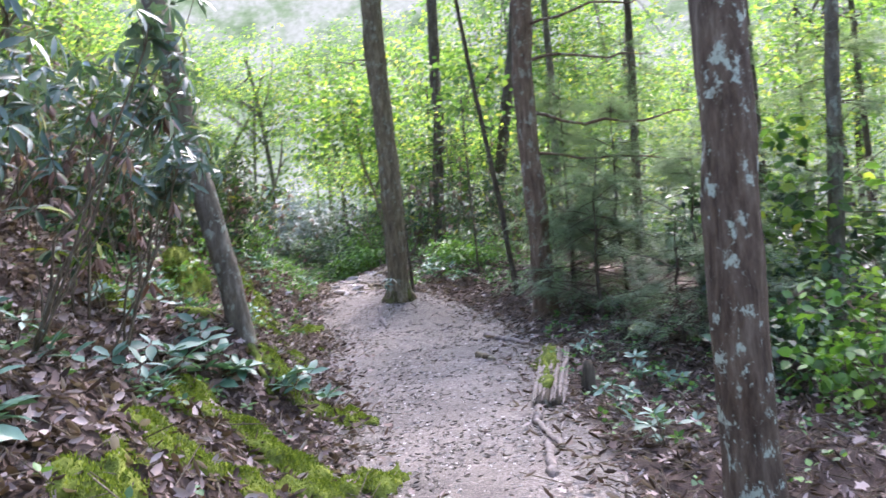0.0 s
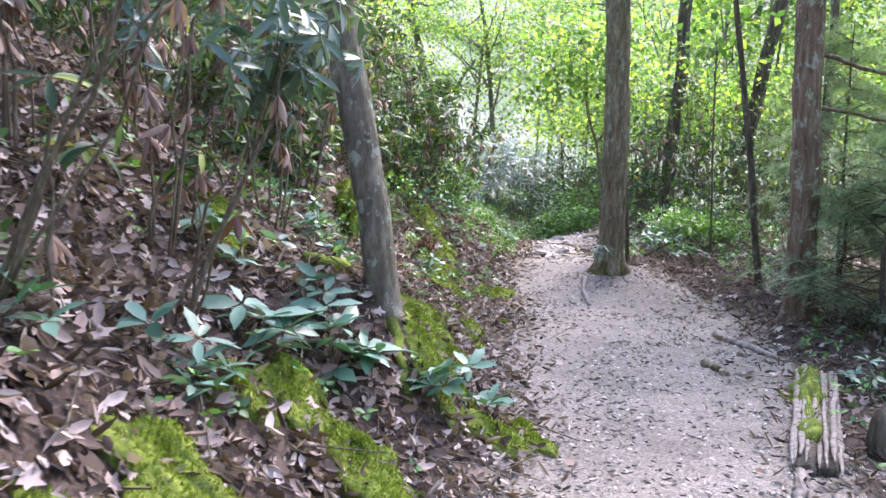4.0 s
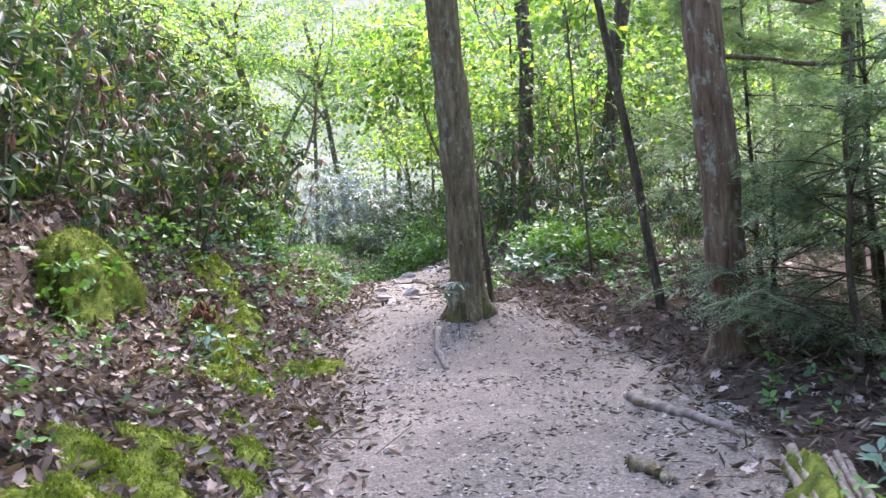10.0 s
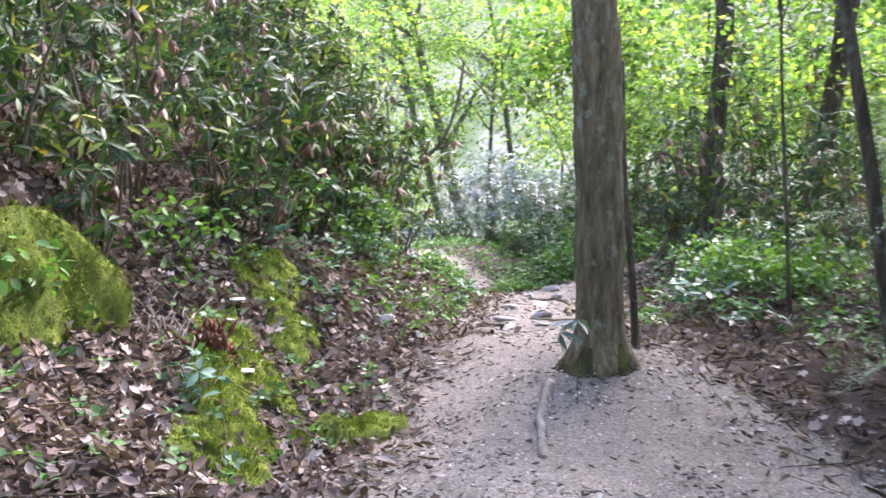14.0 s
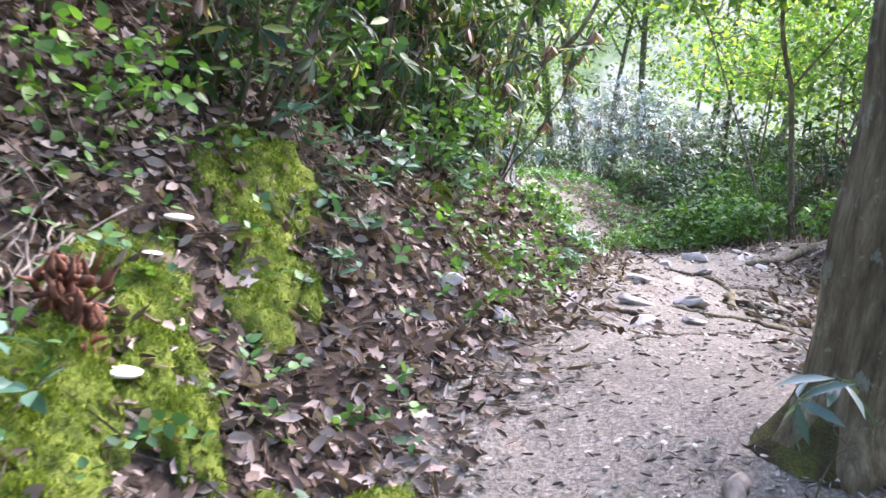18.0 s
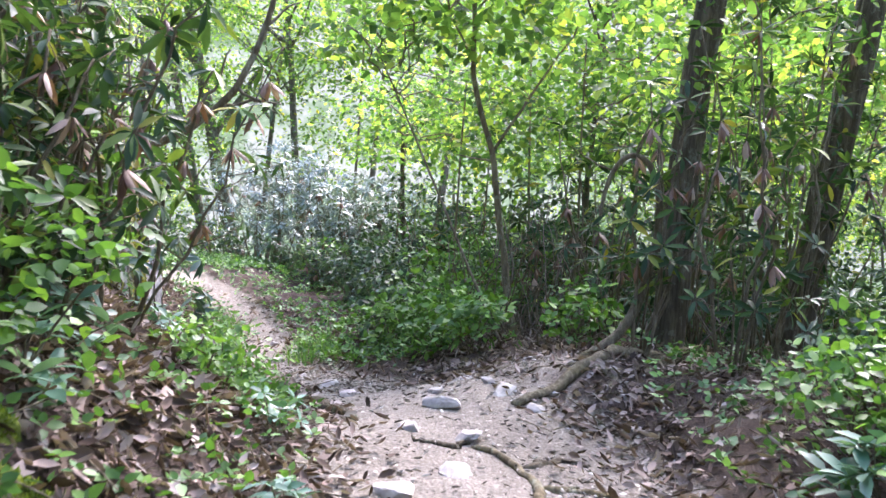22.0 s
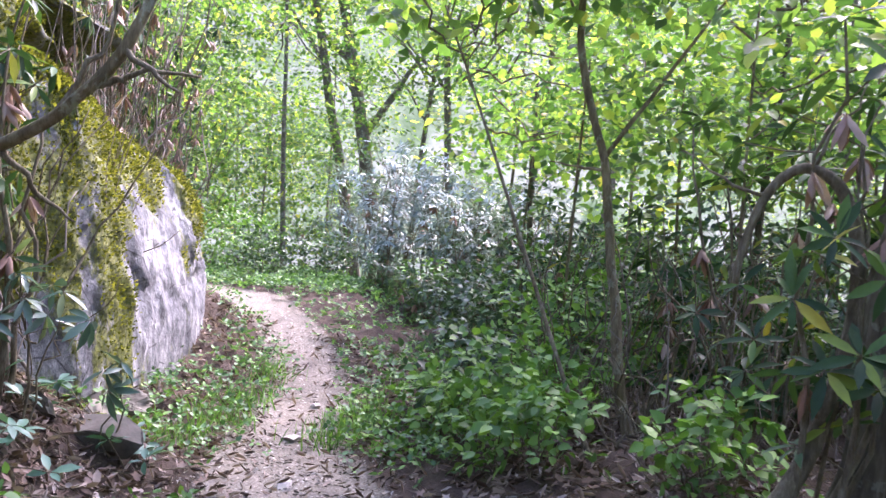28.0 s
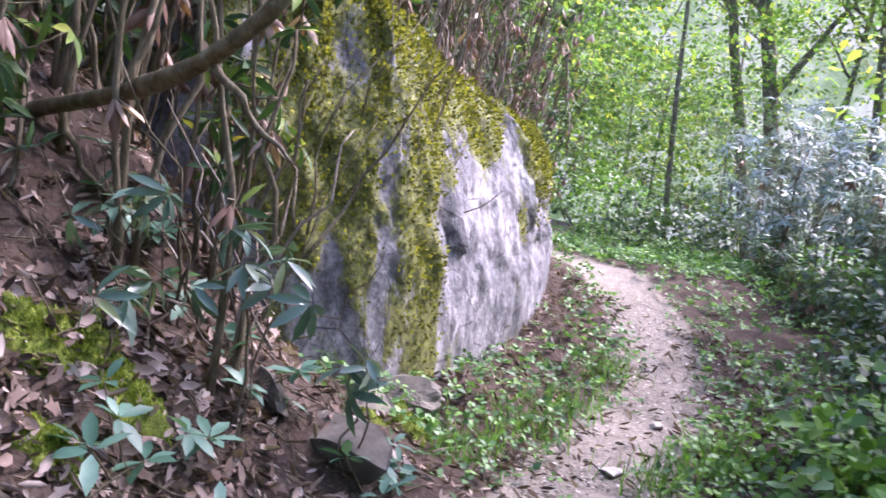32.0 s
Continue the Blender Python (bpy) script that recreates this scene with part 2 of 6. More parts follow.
# blue green glossy leaves, colour raised to stand in for reflected sky
RHODO_BLUE = leaf_mat("blue_green_sheen_leaves", [(0.0, (0.035, 0.075, 0.05)), (0.5, (0.075, 0.13, 0.10)), (0.9, (0.14, 0.2, 0.17)), (1.0, (0.26, 0.27, 0.08))], 0.34, 0.25, 0.5)
DUSKY = leaf_mat("dull_green_leaves", [(0.0, (0.018, 0.04, 0.02)), (0.5, (0.04, 0.08, 0.038)), (0.9, (0.075, 0.135, 0.06)), (1.0, (0.16, 0.22, 0.07))], 0.45, 0.3)
STONE = plain_mat("grey_stone", (0.19, 0.168, 0.152), (0.48, 0.44, 0.41), 9)
FOOT_STONE = plain_mat("brown_grey_stone", (0.035, 0.03, 0.023), (0.14, 0.122, 0.095), 7)
MUSH = plain_mat("white_fungus", (0.6, 0.55, 0.48), (0.8, 0.77, 0.7), 10, 0.6)
MOSS = moss_mat("green_moss", (0.04, 0.054, 0.014), (0.12, 0.155, 0.026), (0.25, 0.285, 0.055))
# moss_fuzz darkened for the ledge: its shade is put into the colour
SHADED_FUZZ = leaf_mat("shaded_moss_fuzz", [(0.0, (0.035, 0.052, 0.009)), (0.5, (0.09, 0.12, 0.017)), (1.0, (0.19, 0.22, 0.032))], 0.9, 0.2, 0.1)
FOOT_MOSS = moss_mat("bark_moss", (0.045, 0.034, 0.022), (0.07, 0.066, 0.025), (0.125, 0.14, 0.032))
# olive moss darkened likewise, shade included in the colour
SHADE_MOSS = moss_mat("shaded_olive_moss", (0.022, 0.032, 0.007), (0.07, 0.094, 0.014), (0.15, 0.175, 0.028))
LITTER = leaf_mat("dead_leaves", [(0.0, (0.035, 0.024, 0.018)), (0.3, (0.105, 0.072, 0.056)), (0.6, (0.215, 0.155, 0.13)), (0.88, (0.34, 0.27, 0.24)), (1.0, (0.44, 0.37, 0.34))], 0.75, 0.1, 0.15)
TRAIL_LEAF = leaf_mat("trodden_leaves", [(0.0, (0.11, 0.088, 0.068)), (0.5, (0.22, 0.18, 0.148)), (1.0, (0.44, 0.39, 0.34))], 0.8, 0.05, 0.15)
CHIPS = leaf_mat("trail_chips", [(0.0, (0.06, 0.049, 0.039)), (0.3, (0.14, 0.118, 0.098)), (0.7, (0.29, 0.262, 0.23)), (1.0, (0.54, 0.51, 0.465))], 0.8, 0.0, 0.2)
RHODO = leaf_mat("rhododendron_leaves", [(0.0, (0.014, 0.034, 0.014)), (0.5, (0.032, 0.07, 0.024)), (0.85, (0.07, 0.13, 0.03)), (0.95, (0.17, 0.22, 0.04)), (1.0, (0.36, 0.3, 0.05))], 0.52, 0.25, 0.22)
# glossy leaves whose pale bluish stops carry the sheen in the colour
RHODO_PALE = leaf_mat("pale_sheen_leaves", [(0.0, (0.06, 0.095, 0.08)), (0.6, (0.19, 0.25, 0.235)), (1.0, (0.34, 0.4, 0.4))], 0.4, 0.15, 0.5)
SEEDLING = leaf_mat("seedling_leaves", [(0.0, (0.04, 0.10, 0.06)), (0.6, (0.08, 0.175, 0.118)), (1.0, (0.14, 0.25, 0.18))], 0.45, 0.25, 0.5)
DEAD = leaf_mat("hanging_dead_leaves", [(0.0, (0.09, 0.042, 0.028)), (0.5, (0.22, 0.125, 0.09)), (1.0, (0.4, 0.29, 0.24))], 0.6, 0.15)
MAPLE = leaf_mat("maple_leaves", [(0.0, (0.035, 0.08, 0.025)), (0.45, (0.085, 0.165, 0.042)), (0.8, (0.175, 0.27, 0.062)), (0.96, (0.33, 0.4, 0.08)), (1.0, (0.47, 0.4, 0.09))], 0.5, 0.62, 0.35, 1.45)
HERB = leaf_mat("herb_leaves", [(0.0, (0.04, 0.10, 0.02)), (0.5, (0.09, 0.2, 0.035)), (1.0, (0.17, 0.31, 0.05))], 0.5, 0.35)
HEMLOCK = leaf_mat("hemlock_needles", [(0.0, (0.09, 0.14, 0.09)), (0.6, (0.18, 0.255, 0.175)), (1.0, (0.3, 0.38, 0.28))], 0.5, 0.45)


# ---- terrain ----
TAB = np.random.default_rng(5).random((128, 128))


def vn(x, y, s=1.0):
    """Smooth value noise in -1..1 with cells of s metres."""
    x, y = np.asarray(x, float) / s, np.asarray(y, float) / s
    i, j = np.floor(x).astype(int), np.floor(y).astype(int)
    u, v = x - i, y - j
    u, v = u * u * (3 - 2 * u), v * v * (3 - 2 * v)
    a, b = TAB[i % 128, j % 128], TAB[(i + 1) % 128, j % 128]
    c, d = TAB[i % 128, (j + 1) % 128], TAB[(i + 1) % 128, (j + 1) % 128]
    return 2 * (a * (1 - u) * (1 - v) + b * u * (1 - v) + c * (1 - u) * v + d * u * v) - 1


# trail: centre x, y, height, half width, left bank slope, rise of the right shoulder
TRAIL = np.array([
    (0.35, -8, 0.05, 0.6, 0.55, -0.3), (0.3, 0, -0.02, 0.6, 0.6, -0.3), (0.2, 4, -0.14, 0.7, 0.75, -0.2),
    (-0.05, 7, -0.15, 0.95, 0.95, -0.1), (-0.35, 10, -0.04, 1.25, 0.72, 0.05), (-0.6, 12.3, 0.03, 1.4, 0.42, 0.2),
    (-1.2, 14, 0.17, 1.2, 0.62, 0.25), (-1.65, 15.4, 0.37, 0.85, 0.8, 0.25), (-1.85, 17.3, 0.44, 0.95, 0.75, 0.3),
    (-2.1, 18.8, 0.46, 0.95, 0.75, 0.4), (-2.9, 20.6, 0.3, 0.75, 0.7, 0.45), (-3.7, 22.1, 0.16, 0.5, 0.5, 0.4),
    (-4.3, 23.3, 0.1, 0.4, 0.2, 0.35), (-4.75, 24.76, 0.13, 0.35, 0.2, 0.3), (-5.17, 25.8, 0.25, 0.33, 0.3, 0.2),
    (-5.95, 26.85, 0.53, 0.34, 0.4, 0.1), (-7.07, 27.9, 0.78, 0.36, 0.4, 0.1), (-8.3, 28.5, 0.74, 0.36, 0.4, 0.15),
    (-10, 28.8, 0.66, 0.4, 0.4, 0.1), (-14, 29.4, 0.6, 0.45, 0.4, 0), (-40, 33, 0.2, 0.45, 0.4, 0)])


def trail_at(x, y):
    """Signed distance past the trail's edge (left, right) and the trail's values there."""
    x, y = np.asarray(x, float), np.asarray(y, float)
    best = np.full(x.shape, 1e9)
    out = np.zeros(x.shape + (5,))
    for a, b in zip(TRAIL[:-1], TRAIL[1:]):
        d = b[:2] - a[:2]
        f = np.clip(((x - a[0]) * d[0] + (y - a[1]) * d[1]) / (d @ d), 0, 1)
        ox, oy = x - a[0] - f * d[0], y - a[1] - f * d[1]
        r = np.hypot(ox, oy)
        side = np.where(d[0] * oy - d[1] * ox > 0, -1.0, 1.0)
        near = r < best
        best = np.where(near, r, best)
        val = a[2:] + f[..., None] * (b[2:] - a[2:])
        row = np.concatenate([(side * r)[..., None], val], -1)
        out = np.where(near[..., None], row, out)
    return out


def smooth(a, b, x):
    t = np.clip((x - a) / (b - a), 0, 1)
    return t * t * (3 - 2 * t)


def bare_mound(x, y):
    """Nearness to the bare earth mound beside the bend."""
    return np.exp(-((x + 1.85) ** 2 + (y - 20.1) ** 2) / 1.1)


def ground(x, y, fine=True):
    """Height of the ground."""
    o = trail_at(x, y)
    s, z, hw, k, rr = np.moveaxis(o, -1, 0)
    dl, dr = np.maximum(-s - hw, 0), np.maximum(s - hw, 0)
    left = k * (np.sqrt(dl * dl + 0.09) - 0.3)
    left = np.where(left > 3, 3 + (left - 3) * 0.45, left)
    left = 9 * (1 - np.exp(-left / 9))
    right = rr * (1 - np.exp(-dr / 0.9)) - 0.1 * np.maximum(dr - 2.5, 0)
    right = np.maximum(right, -4)
    h = z + left + right + 0.24 * np.exp(-((x + 1.7) ** 2 + (y - 20.1) ** 2) / 1.0)
    h = h + 0.26 * np.exp(-((x + 0.88) ** 2 + (y - 14.4) ** 2) / 0.6) + 0.9 * np.exp(-((x + 6.9) ** 2) / 1.6 - ((y - 20.8) ** 2) / 1.1) + 0.48 * np.exp(-((x + 1.72) ** 2 + (y - 6.95) ** 2) / 0.3)
    h = h + 0.6 * smooth(1.75, 2.1, dl) * np.exp(-((y - 11.9) / 1.5) ** 4)
    h = h - 0.11 * np.exp(-((x + 2.2) ** 2) / 0.6 - ((y - 13.1) ** 2) / 1.2)
    off = smooth(0.0, 0.7, dl + dr)
    h = h + off * (0.10 * vn(x, y, 1.3) + 0.06 * vn(x + 7, y, 0.5))
    if fine:
        h = h + (0.3 + 0.7 * off) * (0.035 * vn(x, y + 3, 0.23) + 0.018 * vn(x, y, 0.09))
    return h


# ---- builders ----
def mesh_of(name, v, f, mat, soft=False):
    """A mesh from vertex and triangle arrays."""
    v, f = np.asarray(v, np.float32), np.asarray(f, np.int32)
    me = bpy.data.meshes.new(name)
    me.vertices.add(len(v))
    me.vertices.foreach_set("co", v.ravel())
    me.loops.add(f.size)
    me.loops.foreach_set("vertex_index", f.ravel())
    me.polygons.add(len(f))
    me.polygons.foreach_set("loop_start", np.arange(0, f.size, f.shape[1], dtype=np.int32))
    if soft:
        me.polygons.foreach_set("use_smooth", np.ones(len(f), bool))
    me.update(calc_edges=True)
    me.materials.append(mat)
    return me


def part(name, me, parent=None, label=""):
    ob = new(name, me)
    if parent:
        ob.parent = parent
    if label:
        ob["label"] = label
    return ob


def stuff_part(name, v, f, mat, parent):
    """Leaves past counting, as one part."""
    ob = part(name, mesh_of(name, v, f, mat), parent)
    ob["kind"] = "stuff"
    return ob


def thing(name, label, category, at=(0, 0, 0), group="", kind=""):
    e = new(name)
    e.location = at
    e.empty_display_size = 0.1
    return tagged(e, label, category, group, kind)


def solo(name, me, label, category, at=(0, 0, 0), group="", kind=""):
    ob = new(name, me)
    ob.location = at
    return tagged(ob, label, category, group, kind)


def unit(a):
    return a / np.maximum(np.linalg.norm(a, axis=-1, keepdims=True), 1e-9)


def axes_of(d, n):
    """Frames whose y runs along d and whose z is near n."""
    d = unit(d)
    x = unit(np.cross(d, n))
    return np.stack([x, d, np.cross(x, d)], -1)


def spread(tv, tf, places, turns, sizes):
    """Many copies of one small shape as arrays."""
    n, k = len(places), len(tv)
    v = np.einsum("nij,kj->nki", turns, tv) * np.asarray(sizes)[:, None, None] + places[:, None]
    f = tf[None] + (np.arange(n) * k)[:, None, None]
    return v.reshape(-1, 3), f.reshape(-1, tf.shape[1])


def joined(pieces):
    vs, fs, n = [], [], 0
    for v, f in pieces:
        vs.append(v)
        fs.append(f + n)
        n += len(v)
    return np.concatenate(vs), np.concatenate(fs)


# leaf outlines, one unit long
LONG = (np.array([(0, 0, 0), (-.11, .3, .02), (0, .3, -.02), (.11, .3, .02), (-.12, .65, -.02), (0, .65, -.06), (.12, .65, -.02), (0, 1, -.16)]),
        np.array([(0, 2, 1), (0, 3, 2), (1, 2, 5), (1, 5, 4), (2, 3, 6), (2, 6, 5), (4, 5, 7), (5, 6, 7)]))
BROAD = (np.array([(0, 0, 0), (-.34, .28, .05), (-.26, .66, .03), (0, 1, -.08), (.26, .66, .03), (.34, .28, .05), (0, .5, -.02)]),
         np.array([(0, 6, 1), (1, 6, 2), (2, 6, 3), (3, 6, 4), (4, 6, 5), (5, 6, 0)]))
LOBED = (np.array([(0, 0, 0), (-.3, .1, .03), (-.22, .33, 0), (-.5, .55, .05), (-.2, .62, .0), (0, 1, -.06), (.2, .62, 0), (.5, .55, .05), (.22, .33, 0), (.3, .1, .03), (0, .45, -.03)]),
         np.array([(0, 10, 1), (1, 10, 2), (2, 10, 3), (3, 10, 4), (4, 10, 5), (5, 10, 6), (6, 10, 7), (7, 10, 8), (8, 10, 9), (9, 10, 0)]))
SLIM = (np.array([(0, 0, 0), (-.115, .45, .02), (0, 1, -.14), (.115, .45, .02)]), np.array([(0, 3, 1), (1, 3, 2)]))
WIDE = (LONG[0] * (1.5, 1, 1), LONG[1])
CURLED = (np.array([(0, 0, .02), (-.2, .3, .12), (0, .35, .0), (.2, .3, .1), (-.17, .7, .16), (0, .7, .03), (.2, .68, .1), (.02, 1, .14)]), LONG[1])
NARROW = (CURLED[0] * (0.62, 1, 0.9), CURLED[1])
FAR_LEAF = (np.array([(0, 0, 0), (-.32, .5, .04), (0, 1, -.08), (.32, .5, .04)]), np.array([(0, 3, 1), (1, 3, 2)]))
CHIP = (np.array([(-.3, -.5, .0), (.3, -.45, 0), (.36, .5, 0), (-.25, .42, 0), (-.05, 0, .18), (.1, .1, .16)]),
        np.array([(0, 1, 4), (1, 2, 5), (1, 5, 4), (2, 3, 5), (3, 0, 4), (3, 4, 5)]))


def tube(pts, rad, sides=8, rough=0.0, seed=0):
    """A tube through points with a radius at each, as triangles; rough: unevenness of its skin."""
    pts, rad = np.asarray(pts, float), np.asarray(rad, float)
    t = unit(np.gradient(pts, axis=0))
    ref = np.where(np.abs(t[:, 2:]) > 0.9, (1.0, 0, 0), (0, 0, 1.0))
    a = unit(np.cross(t, ref))
    for i in range(1, len(a)):
        a[i] = a[i - 1] - (a[i - 1] @ t[i]) * t[i]
        a[i] /= max(np.linalg.norm(a[i]), 1e-9)
    b = np.cross(t, a)
    th = np.linspace(0, 2 * np.pi, sides, endpoint=False)
    s = np.concatenate([[0], np.cumsum(np.linalg.norm(np.diff(pts, axis=0), axis=1))])
    r = rad[:, None] * (1 + rough * vn(th[None] * 2.2 + seed * 7.1, s[:, None] * 2.2 + seed, 1.0) + 0.5 * rough * vn(th[None] * 6 + seed, s[:, None] * 5, 1.0))
    v = pts[:, None] + r[..., None] * (np.cos(th)[None, :, None] * a[:, None] + np.sin(th)[None, :, None] * b[:, None])
    n = len(pts)
    i, j = np.meshgrid(np.arange(n - 1), np.arange(sides), indexing="ij")
    p, q = i * sides + j, i * sides + (j + 1) % sides
    f = np.stack([np.stack([p, q, q + sides], -1), np.stack([p, q + sides, p + sides], -1)], -2).reshape(-1, 3)
    v = np.concatenate([v.reshape(-1, 3), pts[:1], pts[-1:]])
    k = np.arange(sides)
    caps = np.concatenate([np.stack([np.full(sides, n * sides), (k + 1) % sides, k], -1), np.stack([np.full(sides, n * sides + 1), (n - 1) * sides + k, (n - 1) * sides + (k + 1) % sides], -1)])
    return v, np.concatenate([f, caps])


def curve(a, b, n, wob, rng, sag=0.0):
    """A wavering line of n points from a to b."""
    a, b = np.asarray(a, float), np.asarray(b, float)
    u = np.linspace(0, 1, n)[:, None]
    off = np.cumsum(rng.normal(0, wob, (n, 3)), 0)
    off -= u * off[-1]
    p = a + (b - a) * u + off * np.sin(np.pi * np.clip(u, 0.0, 1)) ** 0.5
    p[:, 2] -= sag * (4 * u[:, 0] * (1 - u[:, 0]))
    return p


def leaf_whorls(tips, ways, count, size, rng, shape=LONG, droop=(-40, 15)):
    """Rosettes of leaves at twig ends."""
    n = len(tips)
    reps = rng.integers(count[0], count[1] + 1, n)
    idx = np.repeat(np.arange(n), reps)
    m = len(idx)
    ax = unit(ways)[idx]
    ref = unit(rng.normal(0, 1, (n, 3)))[idx]
    e1 = unit(np.cross(ax, ref))
    e2 = np.cross(ax, e1)
    first = np.concatenate([[0], np.cumsum(reps)[:-1]])
    ang = 2 * np.pi * (np.arange(m) - first[idx]) / reps[idx] + rng.normal(0, 0.25, m)
    elev = np.radians(rng.uniform(droop[0], droop[1], m))
    rad = np.cos(ang)[:, None] * e1 + np.sin(ang)[:, None] * e2
    d = np.cos(elev)[:, None] * rad + np.sin(elev)[:, None] * ax
    return spread(*shape, tips[idx] + 0.01 * d, axes_of(d, ax + rng.normal(0, 0.25, (m, 3))), size * rng.uniform(0.7, 1.2, m))


def shrub(base, height, width, stems, whorls, leaf=0.13, mat=RHODO, lean=(0, 0), seed=0, label="", name="rhododendron", category="shrub", low=0.35, dead=0, thick=0.014, group="rhododendrons", droop=(-45, 15), shape=LONG):
    """A shrub of bent stems with leaf rosettes; low: share of its height at which leaves begin."""
    rng = np.random.default_rng(seed + 100)
    root = thing(name, label or "dark green rhododendron shrub with long glossy leaves", category, base, group)
    tips, ways, mids, twigs = [], [], [], []
    for k in range(stems):
        a = rng.uniform(0, 2 * np.pi)
        r = width * rng.uniform(0.25, 1)
        h = height * rng.uniform(0.7, 1.05)
        end = np.array([lean[0] + r * np.cos(a), lean[1] + r * np.sin(a), h])
        p = curve((0.12 * width * np.cos(a), 0.12 * width * np.sin(a), -0.08), end, 9, 0.03 * height ** 0.5, rng, -0.05 * height)
        rad = np.linspace(thick, thick * 0.35, 9) * rng.uniform(0.7, 1.3)
        tips.append(p[-1])
        ways.append(p[-1] - p[-2])
        mids += [p[i] for i in (3, 4, 5, 6, 7)]
        for _ in range(max(1, whorls // stems)):
            u = rng.uniform(low, 0.97)
            i = u * 8
            q = p[int(i)] + (p[min(int(i) + 1, 8)] - p[int(i)]) * (i % 1)
            way = unit(np.array([rng.normal(0, 1), rng.normal(0, 1), rng.uniform(0.1, 0.9)]))
            e = q + way * rng.uniform(0.12, 0.42) * (0.6 + 0.4 * width)
            twigs.append(tube([q, (q + e) / 2 + rng.normal(0, 0.015, 3), e], [thick * 0.35, thick * 0.3, thick * 0.2], 3))
            tips.append(e)
            ways.append(way + (0, 0, 0.4))
        part("stem", mesh_of("stem", *tube(p, rad, 6 if shape is LONG else 4, 0.15, k), TWIG, True), root)
    tips, ways = np.array(tips), np.array(ways)
    stuff_part("brushwood", *joined(twigs), TWIG, root)
    stuff_part("foliage", *leaf_whorls(tips, ways, (5, 9), leaf, rng, shape, droop), mat, root)
    if dead:
        tips = np.array(mids)
        pick = rng.choice(len(tips), min(dead, len(tips)), False)
        down = np.tile((0.0, 0, -1), (len(pick), 1)) + rng.normal(0, 0.2, (len(pick), 3))
        stuff_part("dead_leaves", *leaf_whorls(tips[pick] - (0, 0, 0.05), down, (4, 8), leaf * 0.95, rng, NARROW, (40, 82)), DEAD, root)["label"] = "withered brown hanging leaves"
    return root


def sprays(centres, leaves, size, across, rng, shape=FAR_LEAF, tilt=0.35):
    """Flat layers of broad leaves round each centre."""
    n = len(centres)
    idx = np.repeat(np.arange(n), leaves)
    m = len(idx)
    nrm = unit(np.array([0, 0, 1.0]) + rng.normal(0, tilt, (n, 3)))[idx]
    a, r = rng.uniform(0, 2 * np.pi, m), across * np.sqrt(rng.uniform(0.02, 1, m))
    e1 = unit(np.cross(nrm, np.tile((0.3, 1, 0.1), (m, 1))))
    e2 = np.cross(nrm, e1)
    d = np.cos(a)[:, None] * e1 + np.sin(a)[:, None] * e2
    pos = centres[idx] + r[:, None] * d + rng.normal(0, 0.05, (m, 3)) * across
    d2 = unit(d + rng.normal(0, 0.5, (m, 3)) - (0, 0, 0.25))
    return spread(*shape, pos, axes_of(d2, nrm + rng.normal(0, 0.35, (m, 3))), size * rng.uniform(0.6, 1.25, m))


def in_ball(n, rng, shell=0.0):
    v = unit(rng.normal(0, 1, (n, 3)))
    return v * (shell + (1 - shell) * rng.uniform(0, 1, n) ** 0.4)[:, None]


def trunk_mesh(height, r0, r1, lean, mat, sides=18, step=0.1, flare=0.55, wob=0.012, seed=0, roots=5, furrow=0.1):
    rng = np.random.default_rng(seed + 500)
    n = max(8, int(height / step))
    u = np.linspace(0, 1, n) ** 1.25
    z = u * height
    w = np.cumsum(rng.normal(0, wob, (n, 2)), 0) * np.linspace(0, 1, n)[:, None] ** 0.5
    w = np.stack([np.convolve(np.pad(w[:, i], 2, mode="edge"), np.ones(5) / 5, "valid") for i in (0, 1)], 1)
    pts = np.stack([lean[0] * z + w[:, 0], lean[1] * z + w[:, 1], z - 0.12], 1)
    rad = (r0 + (r1 - r0) * u) * (1 + flare * np.exp(-np.maximum(z - 0.1, 0) / 0.14))
    sides = sides * 2 if r0 > 0.09 and step < 0.11 else sides
    v, f = tube(pts, rad, sides, 0.07, seed)
    if step < 0.11:
        body = v[: n * sides].reshape(n, sides, 3)
        th = np.linspace(0, 2 * np.pi, sides, endpoint=False)
        strips = np.abs(vn(th[None] * 5.5 + 3 * seed, z[:, None] * 1.6, 1.0)) + 0.5 * np.abs(vn(th[None] * 11, z[:, None] * 5 + seed, 1.0))
        body += (body - pts[:, None]) * (furrow * (0.35 - strips))[..., None]
    if roots:
        body = v[: n * sides].reshape(n, sides, 3)
        th = np.linspace(0, 2 * np.pi, sides, endpoint=False)
        lobe = 0.5 + 0.5 * np.cos(roots * th + seed)
        out = (body - pts[:, None]) * (lobe[None, :, None] * 0.3 * np.exp(-np.maximum(z - 0.08, 0) / 0.16)[:, None, None])
        body += out
        v[: n * sides] = body.reshape(-1, 3)
    return mesh_of("trunk", v, f, mat, True), pts


